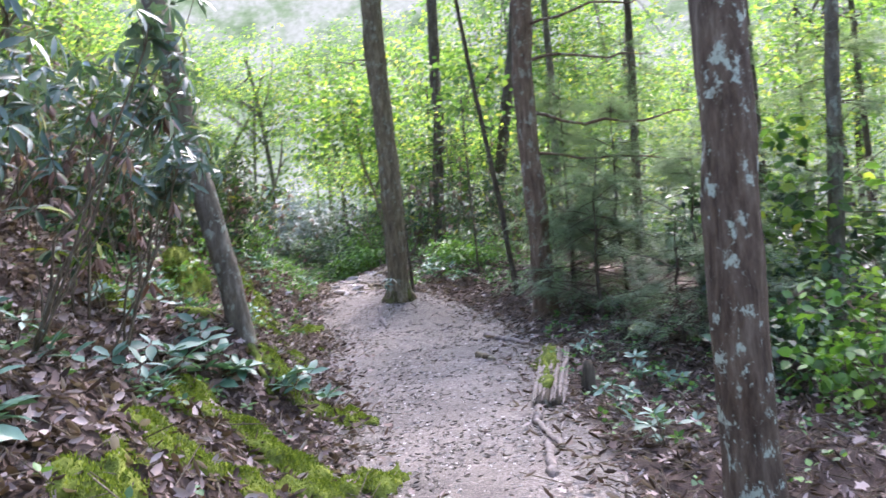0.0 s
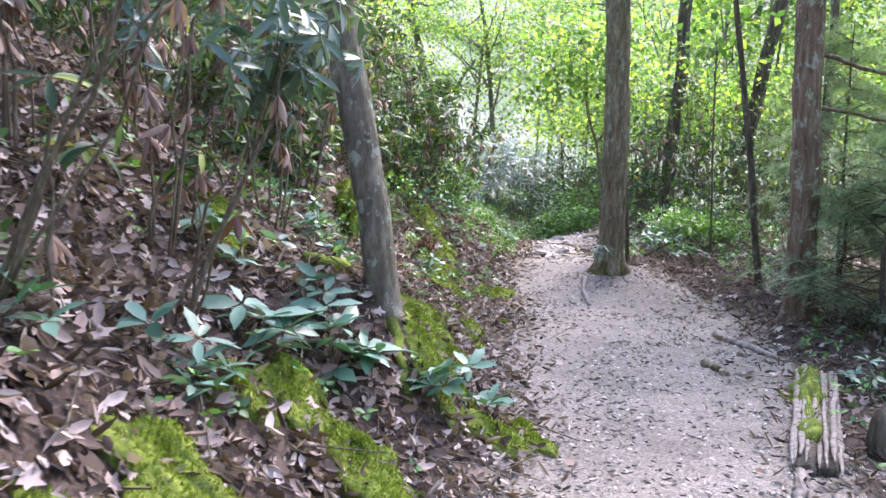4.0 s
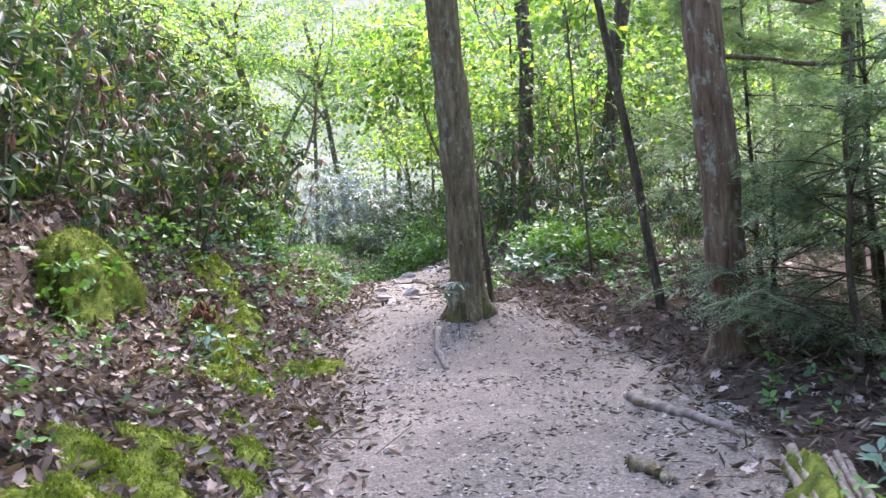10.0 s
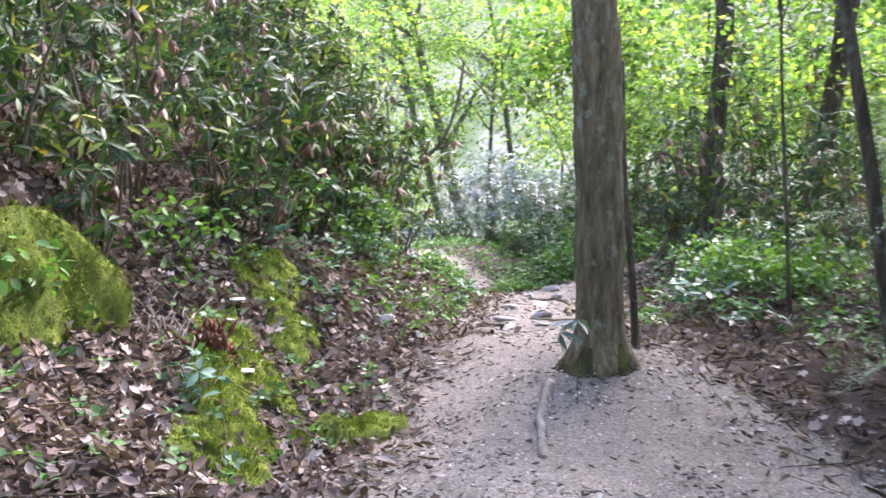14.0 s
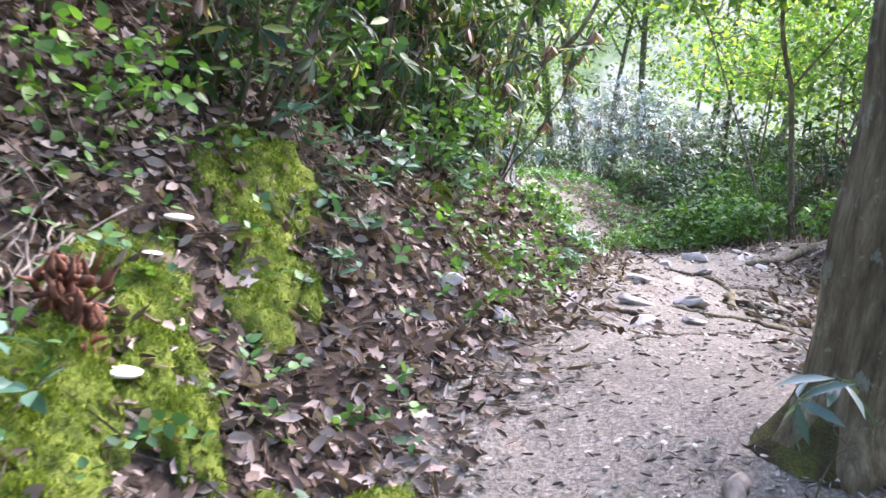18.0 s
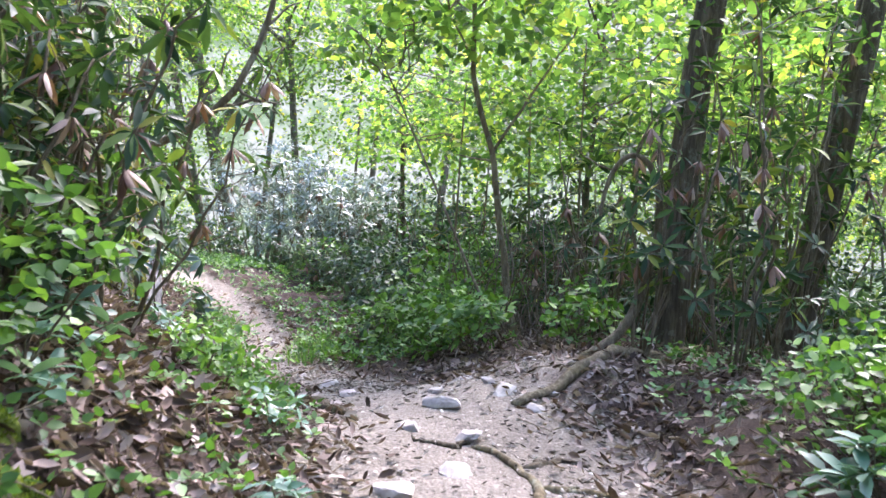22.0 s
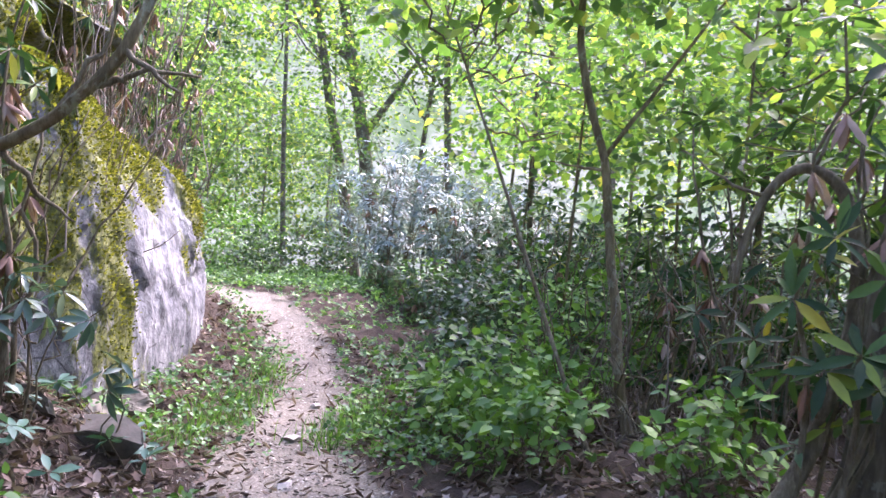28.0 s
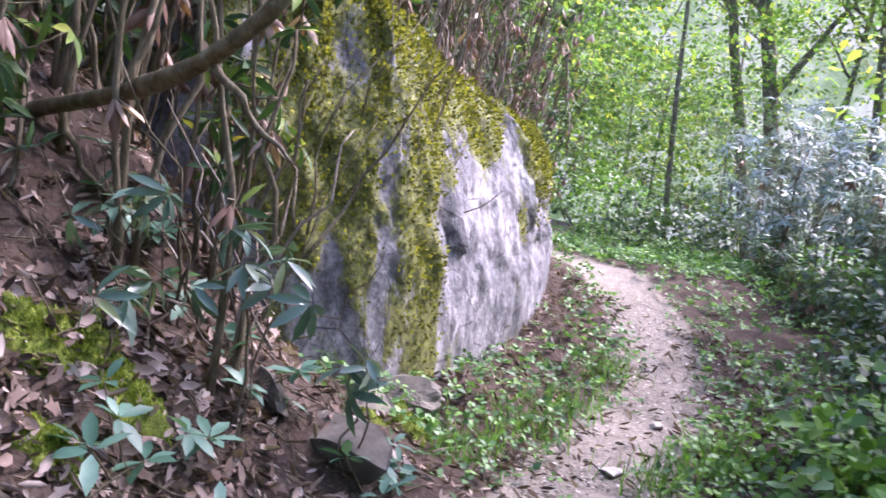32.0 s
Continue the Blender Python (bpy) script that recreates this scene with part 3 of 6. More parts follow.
def tree(name, label, base, height, r0, r1, mat, lean=(0, 0), crown=None, seed=0, sides=18, step=0.1, limbs=(), flare=0.55, roots=5, wob=0.012, leaves=MAPLE, leaf=0.17, group="", category="tree", outline=FAR_LEAF):
    """A trunk with limbs and a crown; crown: (height of its middle, radius, half height, sprays)."""
    rng = np.random.default_rng(seed + 900)
    root = thing(name, label, category, base, group)
    me, pts = trunk_mesh(height, r0, r1, lean, mat, sides, step, flare, wob, seed, roots, 0.02 if mat is BARK_GREY else 0.11)
    part("trunk", me, root)
    for h, az, length, rise, thick in limbs:
        i = int(np.argmin(np.abs(pts[:, 2] - h)))
        d = np.array([np.sin(radians(az)), np.cos(radians(az)), rise])
        p = curve(pts[i], pts[i] + d * length, 10, 0.02 * length, rng)
        part("branch", mesh_of("branch", *tube(p, np.linspace(thick, thick * 0.3, 10), 7, 0.1, seed), mat, True), root)
    if crown:
        mid, rad, half, count = crown
        c = in_ball(count, rng, 0.25) * (rad, rad, half) + (lean[0] * mid, lean[1] * mid, mid)
        for k in range(6):
            a = rng.uniform(0, 2 * np.pi)
            p = curve(pts[int(len(pts) * rng.uniform(0.75, 0.95))], (lean[0] * mid + 0.8 * rad * np.cos(a), lean[1] * mid + 0.8 * rad * np.sin(a), mid + rng.uniform(-0.3, 0.6) * half), 9, 0.08, rng)
            part("limb", mesh_of("limb", *tube(p, np.linspace(r1 * 0.7, 0.012, 9), 6), mat, True), root)
        wide = 0.55 if leaf < 0.18 else 0.9
        stuff_part("crown", *sprays(c, (24 if leaf < 0.12 else 16) if leaf < 0.18 else 30, leaf if leaf < 0.18 else leaf * 0.7, wide, rng, outline, 0.35 if leaf < 0.18 else 0.22), leaves, root)
    return root


def gz(x, y):
    return float(ground(np.array([x]), np.array([y]), True)[0])


def gz_all(x, y):
    return ground(np.asarray(x), np.asarray(y), True)


def ground_normal(x, y):
    e = 0.08
    gx = (ground(x + e, y, False) - ground(x - e, y, False)) / (2 * e)
    gy = (ground(x, y + e, False) - ground(x, y - e, False)) / (2 * e)
    return unit(np.stack([-gx, -gy, np.ones_like(gx)], -1))


# ---- ground ----
def lines(a, b, step, far):
    mid = np.arange(a, b, step)
    grow = np.cumsum(step * 1.35 ** np.arange(1, 30))
    grow = grow[grow < far]
    return np.concatenate([(a - grow)[::-1], mid, b + grow])


gx, gy = lines(-10, 5, 0.075, 700), lines(-2, 34, 0.075, 700)
GX, GY = np.meshgrid(gx, gy, indexing="ij")
GZ = ground(GX, GY)
nx, ny = GX.shape
ii, jj = np.meshgrid(np.arange(nx - 1), np.arange(ny - 1), indexing="ij")
q0 = ii * ny + jj
quads = np.stack([q0, q0 + ny, q0 + ny + 1, q0 + 1], -1).reshape(-1, 4)
ground_mesh = mesh_of("ground", np.stack([GX, GY, GZ], -1).reshape(-1, 3), quads, EARTH, True)
tr = trail_at(GX, GY)
over = np.maximum(np.abs(tr[..., 0]) - tr[..., 2], -1)
trodden = 1 - smooth(-0.15, 0.35, over)
trodden = np.maximum(trodden, 0.7 * bare_mound(GX, GY))
attr = ground_mesh.attributes.new("trodden", "FLOAT", "POINT")
attr.data.foreach_set("value", trodden.ravel().astype(np.float32))
solo("ground", ground_mesh, "pinkish trodden earth trail through brown leaf litter", "ground", kind="structure")

# glowing ring of far woods all round, beyond the trees, haze in its colour
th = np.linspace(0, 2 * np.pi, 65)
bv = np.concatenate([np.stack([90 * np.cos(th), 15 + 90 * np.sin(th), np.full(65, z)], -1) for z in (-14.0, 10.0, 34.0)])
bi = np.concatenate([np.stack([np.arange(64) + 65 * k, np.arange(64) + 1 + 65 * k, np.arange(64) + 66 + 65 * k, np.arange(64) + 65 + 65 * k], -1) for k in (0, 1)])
solo("backdrop", mesh_of("backdrop", bv, bi, FAR), "self-lit backdrop of distant green woods with painted pale haze", "woods", kind="structure")

# ---- trees ----
tree("beech_tree", "leaning smooth grey trunk with moss at its foot on the bank", (-1.67, 6.86, gz(-1.67, 6.86)), 7.5, 0.1, 0.075, BARK_GREY, (-0.168, 0.03), (6.5, 2.4, 1.4, 70), 1, 22, 0.06, [(3.2, -60, 1.5, 0.5, 0.03)], 0.1, 0)
oak = tree("oak_tree", "upright brown trunk with flared mossy foot beside the trail", (-0.88, 14.2, gz(-0.88, 14.2)), 12, 0.172, 0.14, BARK_BROWN, (0.0, -0.05), (10.5, 3.4, 2.0, 110), 2, 26, 0.06, [], 0.3, 5)
fa, fu = np.meshgrid(np.linspace(0, 2 * np.pi, 48, endpoint=False), np.linspace(0, 1, 12), indexing="ij")
low = (1 - fu) ** 2.2
lobes = 0.5 - 0.5 * np.cos(fa) + 0.35 * np.cos(3 * fa + 1.0) + 0.2 * np.cos(5 * fa + 2.0)
fr = 0.166 + 0.09 * low * (1 + 0.9 * lobes) + 0.018 * (1 - fu) * vn(np.cos(fa) * 4 + fu * 3, np.sin(fa) * 4, 1.0)
fv = np.stack([fr * np.cos(fa), fr * np.sin(fa) - 0.015 * fu, -0.1 + 0.4 * fu], -1).reshape(-1, 3)
fi, fj = np.meshgrid(np.arange(48), np.arange(11), indexing="ij")
f0, f1 = fi * 12 + fj, ((fi + 1) % 48) * 12 + fj
ff = np.stack([f0, f1, f1 + 1, f0 + 1], -1).reshape(-1, 4)
part("mossy_foot", mesh_of("mossy_foot", fv, ff, FOOT_MOSS, True), oak, "dark olive moss on the flared foot")
tree("hemlock_tree", "straight reddish brown trunk with bare dark side branches", (1.31, 12.3, gz(1.31, 12.3)), 12, 0.16, 0.11, BARK_RED, (-0.02, 0.0), (10, 3.0, 2.2, 100), 3, 24, 0.07, [(2.95, 85, 2.4, -0.05, 0.03), (2.35, 95, 2.2, -0.12, 0.025), (3.6, 75, 2.0, 0.05, 0.03), (4.1, 110, 2.2, 0.1, 0.025)], 0.45, 5)
tree("lichen_tree", "thick trunk with peeling bark and pale lichen beside the trail", (1.5, 4.45, gz(1.5, 4.45)), 10, 0.15, 0.11, BARK_LICHEN, (-0.005, 0.0), (9, 3.0, 1.8, 90), 4, 24, 0.07, [], 0.4, 5)
tree("maple_tree", "dark straight trunk standing in rhododendrons", (-0.26, 21.7, gz(-0.26, 21.7)), 11, 0.15, 0.115, BARK_DARK, (0.02, 0.0), (9.5, 3.0, 1.8, 100), 5, 18, 0.1, [], 0.4, 5)
tree("maple_tree", "dark leaning trunk behind rhododendron leaves", (1.1, 22.3, gz(1.1, 22.3)), 11, 0.16, 0.12, BARK_DARK, (0.15, -0.02), (9.5, 3.0, 1.8, 100), 6, 16, 0.12, [], 0.4, 5)
for k, (x, y, h, r, lx, ly, mat, crown) in enumerate([
        (1.1, 14.38, 8, 0.05, -0.135, 0, BARK_DARK, (7, 1.6, 1.2, 60)), (1.55, 13.8, 6, 0.035, -0.02, 0, BARK_DARK, (6, 1.2, 1.0, 40)),
        (0.54, 16.1, 3.5, 0.02, -0.02, 0, BARK_DARK, (3.6, 0.8, 0.6, 20)), (-0.66, 14.6, 2.3, 0.032, -0.05, 0.0, BARK_DARK, None),
        (4.4, 9.9, 9, 0.1, 0.03, 0, BARK_GREY, (8, 2.4, 1.8, 140)), (4.6, 12.5, 9, 0.07, -0.03, 0, BARK_DARK, (8, 2.2, 1.6, 120)),
        (3.4, 15.4, 9, 0.09, 0.02, 0, BARK_DARK, (8, 2.4, 1.8, 140)), (2.4, 18.2, 9, 0.1, 0.0, 0, BARK_GREY, (8, 2.4, 1.8, 140)),
        (-1.7, 22.4, 3.4, 0.018, -0.5, 0.42, TWIG, (3.5, 0.8, 0.6, 22)),
        (-0.6, 26.5, 6, 0.05, 0.03, 0, BARK_DARK, (6, 1.8, 1.4, 90)), (-3.4, 30.0, 4, 0.06, -0.05, 0, BARK_DARK, None)]):
    tree("sapling" if r < 0.06 else "tree", "slender dark trunk among the undergrowth" if mat is BARK_DARK else "slender grey brown trunk among the undergrowth",
         (x, y, gz(x, y)), h, r, r * 0.5, mat, (lx, ly), crown, 20 + k, 10, 0.15, [], 0.25, 0, 0.01, group="slender trees")

# forked sapling with a bare side branch, right of the trail
tree("forked_sapling", "thin forked sapling with a bare snapped side branch", (-1.49, 23.5, gz(-1.49, 23.5)), 5.4, 0.048, 0.02, BARK_BROWN, (-0.2, 0.02), (4.3, 1.5, 1.0, 120), 50, 12, 0.08,
     [(2.1, -100, 0.45, 0.05, 0.016), (2.15, 60, 1.5, 1.5, 0.02), (3.2, -40, 1.3, 1.0, 0.015)], 0.2, 0, 0.02)

# leaning trees beyond the dip
for k, (x, y, h, r, lx) in enumerate([(-11.35, 44, 13, 0.2, -0.254), (-10.1, 44, 13, 0.28, -0.316), (-10.1, 44.6, 10, 0.12, 0.02), (-8.1, 44, 12, 0.16, -0.12), (-6.4, 46, 12, 0.14, 0.03), (-3.5, 43, 12, 0.16, 0.05)]):
    tree("tree", "grey brown leaning trunk standing beyond the dip", (x, y, gz(x, y)), h, r, r * 0.5, BARK_GREY, (lx, 0), (h * 0.88, 3.6, 2.4, 110), 70 + k, 10, 0.3,
         [(5.3, 75, 1.9, 1.7, 0.15), (h * 0.6, -70, 2.5, 1.0, r * 0.4)] if k == 1 else [(h * 0.6, -70, 2.5, 1.0, r * 0.4)], 0.3, 0, 0.04, leaf=0.24, group="trees beyond the dip")

# ---- background woods ----
bg = np.random.default_rng(77)
for k in range(27):
    a = bg.uniform(-1, 1)
    y = bg.uniform(30, 62)
    x = -5 + a * (10 + 0.55 * (y - 28))
    if abs(x - (-5.5)) < 3.5 and y < 38:
        y += 12
    if abs(x + 1.6 + 0.355 * (y - 17.5)) < 2.6 and y < 47:
        continue
    if abs(float(trail_at(np.array(x), np.array(y))[0])) < 3.5:
        continue
    h = bg.uniform(9, 17)
    r = bg.uniform(0.04, 0.09)
    tree("background_tree", "leafy bright green tree in the woods behind", (x, y, gz(x, y)), h, r, r * 0.5, BARK_GREY if k % 3 else BARK_BROWN, (bg.normal(0, 0.08), 0),
         (h * 0.6, bg.uniform(3.0, 4.6), h * 0.42, 180), 200 + k, 8, 0.5, [], 0.2, 0, 0.03, leaf=0.26, group="background trees")
# right hand woods
for k in range(12):
    y = bg.uniform(6, 32)
    x = bg.uniform(5.5, 14)
    h = bg.uniform(6, 12)
    r = bg.uniform(0.05, 0.14)
    tree("background_tree", "leafy green tree in the woods beside the trail", (x, y, gz(x, y)), h, r, r * 0.5, BARK_BROWN if k % 2 else BARK_DARK, (bg.normal(0, 0.05), 0),
         (h * 0.6, bg.uniform(1.8, 3.0), h * 0.36, 110), 300 + k, 8, 0.5, [], 0.2, 0, 0.03, leaf=0.2, group="background trees")
# woods up the slope and behind the start
for k in range(9):
    y = bg.uniform(-12, 24)
    x = bg.uniform(-14, -7) if y > -3 else bg.uniform(-8, 8)
    h = bg.uniform(7, 12)
    tree("background_tree", "leafy green tree in the woods up the slope", (x, y, gz(x, y)), h, 0.12, 0.06, BARK_BROWN, (bg.normal(0, 0.05), 0),
         (h * 0.7, 3.2, h * 0.3, 90), 400 + k, 8, 0.5, [], 0.2, 0, 0.03, leaf=0.2, group="background trees")

# ---- shrubs ----
sh = np.random.default_rng(31)


def shrub_row(rows, tall=1.0, **kw):
    for k, (x, y, h, w, stems, whorls) in enumerate(rows):
        shrub((x, y, gz(x, y)), h * tall, w, stems, whorls, seed=int(1000 + 37 * x + 91 * y), **kw)


# thicket on the bank at the start: bare stems, leaves above
shrub_row([(-2.35, 3.6, 1.7, 0.4, 4, 20), (-2.7, 4.6, 1.8, 0.45, 5, 24), (-3.1, 5.6, 1.9, 0.5, 5, 30), (-2.6, 6.0, 1.7, 0.4, 4, 20), (-3.2, 3.0, 1.8, 0.5, 5, 26), (-2.9, 7.9, 1.8, 0.5, 5, 30), (-3.4, 6.8, 1.8, 0.6, 5, 30), (-3.6, 4.4, 1.9, 0.6, 5, 30)],
          leaf=0.14, low=0.45, dead=14, thick=0.010, mat=RHODO_BLUE, label="tall rhododendron with bare stems and glossy drooping leaves")
shrub_row([(-2.25, 4.4, 1.6, 0.4, 4, 34), (-2.15, 5.5, 1.65, 0.45, 4, 36), (-2.3, 3.3, 1.65, 0.4, 4, 28)], leaf=0.135, low=0.78, dead=2, lean=(0.55, 0.1), thick=0.010, mat=RHODO_BLUE, label="rhododendron leaning over the trail with shiny drooping leaves", droop=(-50, 5))
shrub_row([(-0.96, 13.6, 0.66, 0.05, 1, 1)], leaf=0.17, mat=RHODO_BLUE, droop=(-40, 0), low=0.8, thick=0.005, label="small leafy rhododendron shoot against a trunk")
shrub_row([(-2.3, 4.85, 0.8, 0.15, 2, 3), (-2.5, 6.3, 0.7, 0.2, 2, 3)], leaf=0.15, low=0.6, dead=2, thick=0.008)
# up the slope
rows = []
for y in np.arange(2, 18.4, 0.95):
    for x in (-4.25, -4.9, -5.8, -7.0):
        rows.append((x + sh.normal(0, 0.25), y + sh.normal(0, 0.3), sh.uniform(1.2, 2.5), sh.uniform(0.7, 1.1), 5, 46))
shrub_row([r for r in rows if r[0] > -5.3], leaf=0.15, low=0.12, dead=14)
shrub_row([r for r in rows if r[0] <= -5.3], leaf=0.16, low=0.12, dead=10, shape=SLIM)
shrub_row([(-3.75, 8.6, 1.0, 0.5, 5, 34), (-3.8, 9.9, 1.2, 0.6, 5, 40), (-3.95, 10.8, 1.3, 0.6, 5, 40), (-4.1, 11.5, 1.2, 0.6, 6, 46), (-4.15, 12.1, 1.2, 0.6, 6, 46), (-4.0, 12.6, 1.2, 0.6, 5, 40), (-4.05, 14.2, 1.1, 0.5, 5, 36), (-4.0, 15.8, 1.2, 0.6, 6, 40), (-4.0, 16.9, 1.3, 0.6, 6, 44)], leaf=0.14, low=0.1, dead=3, label="rhododendron hanging over the edge of the bank")
# beside the bend and over the rock
shrub_row([(-4.15, 17.9, 1.4, 0.6, 7, 60), (-5.0, 18.9, 2.0, 0.8, 7, 50)], leaf=0.14, low=0.1, dead=4)
shrub_row([(-6.6, 20.2, 2.6, 0.5, 4, 16), (-7.1, 20.6, 2.8, 0.6, 4, 18), (-6.3, 19.6, 2.4, 0.5, 4, 16), (-7.6, 21.0, 2.8, 0.6, 4, 20)], leaf=0.17, low=0.3, dead=6, thick=0.026, label="rhododendron with thick bare crooked stems")
shrub_row([(-6.9, 21.2, 3.4, 1.0, 8, 150), (-7.6, 22.0, 4.2, 1.3, 8, 160), (-8.2, 20.6, 4.2, 1.4, 9, 170), (-7.2, 19.6, 3.6, 1.3, 9, 170), (-8.6, 22.8, 4.2, 1.3, 9, 150), (-9.2, 21.4, 3.6, 1.4, 9, 160), (-6.3, 20.1, 3.6, 1.1, 7, 120), (-8.0, 19.2, 3.6, 1.3, 8, 160)], leaf=0.17, low=0.3, dead=16, thick=0.025, label="tall rhododendron arching above the rock")
shrub_row([(-7.6, 22.6, 2.6, 0.9, 7, 40), (-8.4, 24.2, 2.8, 1.0, 8, 44), (-9.2, 26.0, 2.8, 1.0, 8, 44), (-9.8, 27.8, 2.6, 1.0, 7, 44), (-10.4, 29.6, 2.8, 1.1, 7, 44), (-6.9, 21.4, 2.4, 0.9, 7, 44), (-11, 31.5, 3, 1.2, 8, 50)],
          leaf=0.14, low=0.35, dead=26, label="rhododendron with many withered brown leaves above the rock")
shrub_row([(-7.9, 24.0, 3.9, 1.2, 14, 40), (-8.5, 25.4, 4.3, 1.3, 14, 40), (-9.0, 26.9, 4.4, 1.3, 14, 40), (-9.7, 28.3, 4.4, 1.3, 14, 40), (-10.6, 29.9, 4.6, 1.4, 14, 44), (-10.2, 26.0, 5.2, 1.5, 14, 60), (-11.2, 28.0, 5.4, 1.6, 14, 60), (-9.4, 24.2, 5.0, 1.4, 14, 60), (-12.2, 30.6, 5.4, 1.6, 14, 60)],
          leaf=0.19, low=0.4, dead=64, thick=0.016, droop=(-60, 0), label="tall straggling rhododendron hung with withered brown leaves above the rock")
# bare stems and drooping rosettes on the slope beside the rock
shrub_row([(-5.95, 20.45, 3.0, 0.25, 2, 3), (-5.4, 20.5, 2.8, 0.3, 3, 4), (-6.4, 20.6, 3.0, 0.3, 3, 4), (-4.9, 20.75, 2.2, 0.4, 2, 3), (-5.6, 21.2, 2.4, 0.5, 3, 6)], leaf=0.17, low=0.4, dead=3, thick=0.022, label="rhododendron with tall bare grey stems on the slope")
shrub_row([(-4.75, 20.75, 0.95, 0.22, 3, 6), (-5.3, 20.3, 0.5, 0.2, 2, 5), (-4.6, 21.3, 0.6, 0.2, 2, 3), (-4.9, 20.15, 0.35, 0.2, 2, 3)], leaf=0.17, mat=RHODO_BLUE, low=0.6, thick=0.008, droop=(-60, 0), label="young rhododendron with drooping blue green leaves on the slope")
shrub_row([(-6.3, 20.9, 2.2, 0.6, 6, 40), (-5.75, 21.15, 1.7, 0.5, 5, 28), (-6.9, 20.4, 2.5, 0.7, 6, 44), (-5.6, 20.0, 1.5, 0.5, 5, 24)], leaf=0.17, low=0.25, dead=10, thick=0.016, label="rhododendron with drooping dark leaves on the slope beside the rock", droop=(-60, 0))
# trees closing the view above the rock
for k, (x, y, h) in enumerate([(-11.5, 25.5, 9), (-13.2, 28.5, 10), (-12.4, 32.0, 10), (-14.6, 34.5, 11), (-10.5, 23.0, 9), (-15.5, 31, 11), (-12.8, 22.5, 9), (-16.5, 38.5, 12)]):
    tree("background_tree", "leafy green tree in the woods above the rock", (x, y, gz(x, y)), h, 0.1, 0.05, BARK_BROWN, (bg.normal(0, 0.08), 0), (h * 0.55, 2.8, h * 0.42, 170), 450 + k, 8, 0.5, [], 0.2, 0, 0.03, leaf=0.2, group="background trees")
# round the dark trunks right of the bend
shrub_row([(-0.75, 20.45, 2.5, 0.6, 5, 30), (-0.15, 19.9, 2.3, 0.6, 5, 34), (0.3, 20.6, 3.2, 0.8, 6, 46), (0.9, 21.8, 3.6, 0.9, 7, 52), (-0.7, 22.2, 2.6, 0.8, 6, 40), (2.0, 21.0, 2.6, 0.9, 7, 48), (1.8, 23.6, 3.4, 1.0, 7, 52), (0.4, 23.4, 2.8, 0.9, 6, 44), (3.0, 22.2, 3.0, 1.0, 7, 50),
           (-1.4, 24.3, 1.8, 0.8, 6, 40), (1.3, 19.4, 1.4, 0.8, 6, 44)], leaf=0.165, low=0.15, dead=7, droop=(-22, 28))
# dark undergrowth right of the trail before the bend
shrub_row([(0.3, 18.6, 0.6, 0.5, 6, 40), (0.5, 17.5, 0.6, 0.6, 6, 40)], leaf=0.11, low=0.15, dead=2, thick=0.008, mat=DUSKY, droop=(-20, 30))
shrub_row([(1.9, 17.2, 1.6, 0.8, 6, 40), (0.4, 18.0, 1.0, 0.7, 5, 34), (2.6, 16.2, 1.6, 0.8, 6, 40), (3.4, 19, 2.2, 1, 6, 44), (1.2, 17.6, 1.8, 0.7, 6, 40)], leaf=0.13, low=0.1, dead=2, thick=0.01)
# glossy bush in the dip, its sheen painted as pale leaf colour
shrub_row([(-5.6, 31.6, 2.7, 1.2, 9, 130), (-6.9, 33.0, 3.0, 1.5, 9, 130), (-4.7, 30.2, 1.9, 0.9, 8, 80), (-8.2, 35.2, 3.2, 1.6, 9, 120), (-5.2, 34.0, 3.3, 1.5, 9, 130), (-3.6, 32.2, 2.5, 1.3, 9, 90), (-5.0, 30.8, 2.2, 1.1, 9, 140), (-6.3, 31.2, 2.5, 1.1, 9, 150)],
          tall=0.95, leaf=0.17, mat=RHODO_PALE, low=0.2, dead=4, shape=SLIM, label="shiny grey green rhododendron in the dip, its pale sheen painted in", droop=(-25, 25))
# dark green low growth in front of it
shrub_row([(-4.6, 28.9, 1.3, 0.9, 7, 120), (-3.9, 27.6, 1.2, 0.8, 7, 100), (-3.4, 29.6, 1.7, 1.0, 7, 120), (-5.7, 29.9, 1.0, 0.7, 6, 80), (-3.2, 26.3, 1.2, 0.8, 6, 80)], tall=0.6, leaf=0.13, low=0.08, dead=3, shape=SLIM, mat=DUSKY)
# dark green behind and beside it
shrub_row([(-4.4, 30.2, 1.8, 1.0, 7, 80), (-3.4, 28.6, 1.7, 0.9, 7, 70), (-2.3, 27.2, 1.8, 1.0, 7, 70), (-4.0, 32.5, 2.6, 1.2, 8, 80), (-2.0, 30.5, 2.4, 1.2, 8, 80), (-0.5, 28.8, 2.4, 1.2, 8, 80), (1.2, 27.0, 2.6, 1.2, 8, 80), (3.0, 28.5, 2.8, 1.3, 8, 80), (-9.8, 37, 3, 1.5, 8, 80), (-6, 36, 3, 1.5, 8, 80), (-13, 40, 3, 1.6, 8, 80), (-3, 37, 3, 1.5, 8, 80)],
          tall=0.65, leaf=0.15, low=0.1, dead=2, shape=SLIM, mat=DUSKY, droop=(-25, 25))
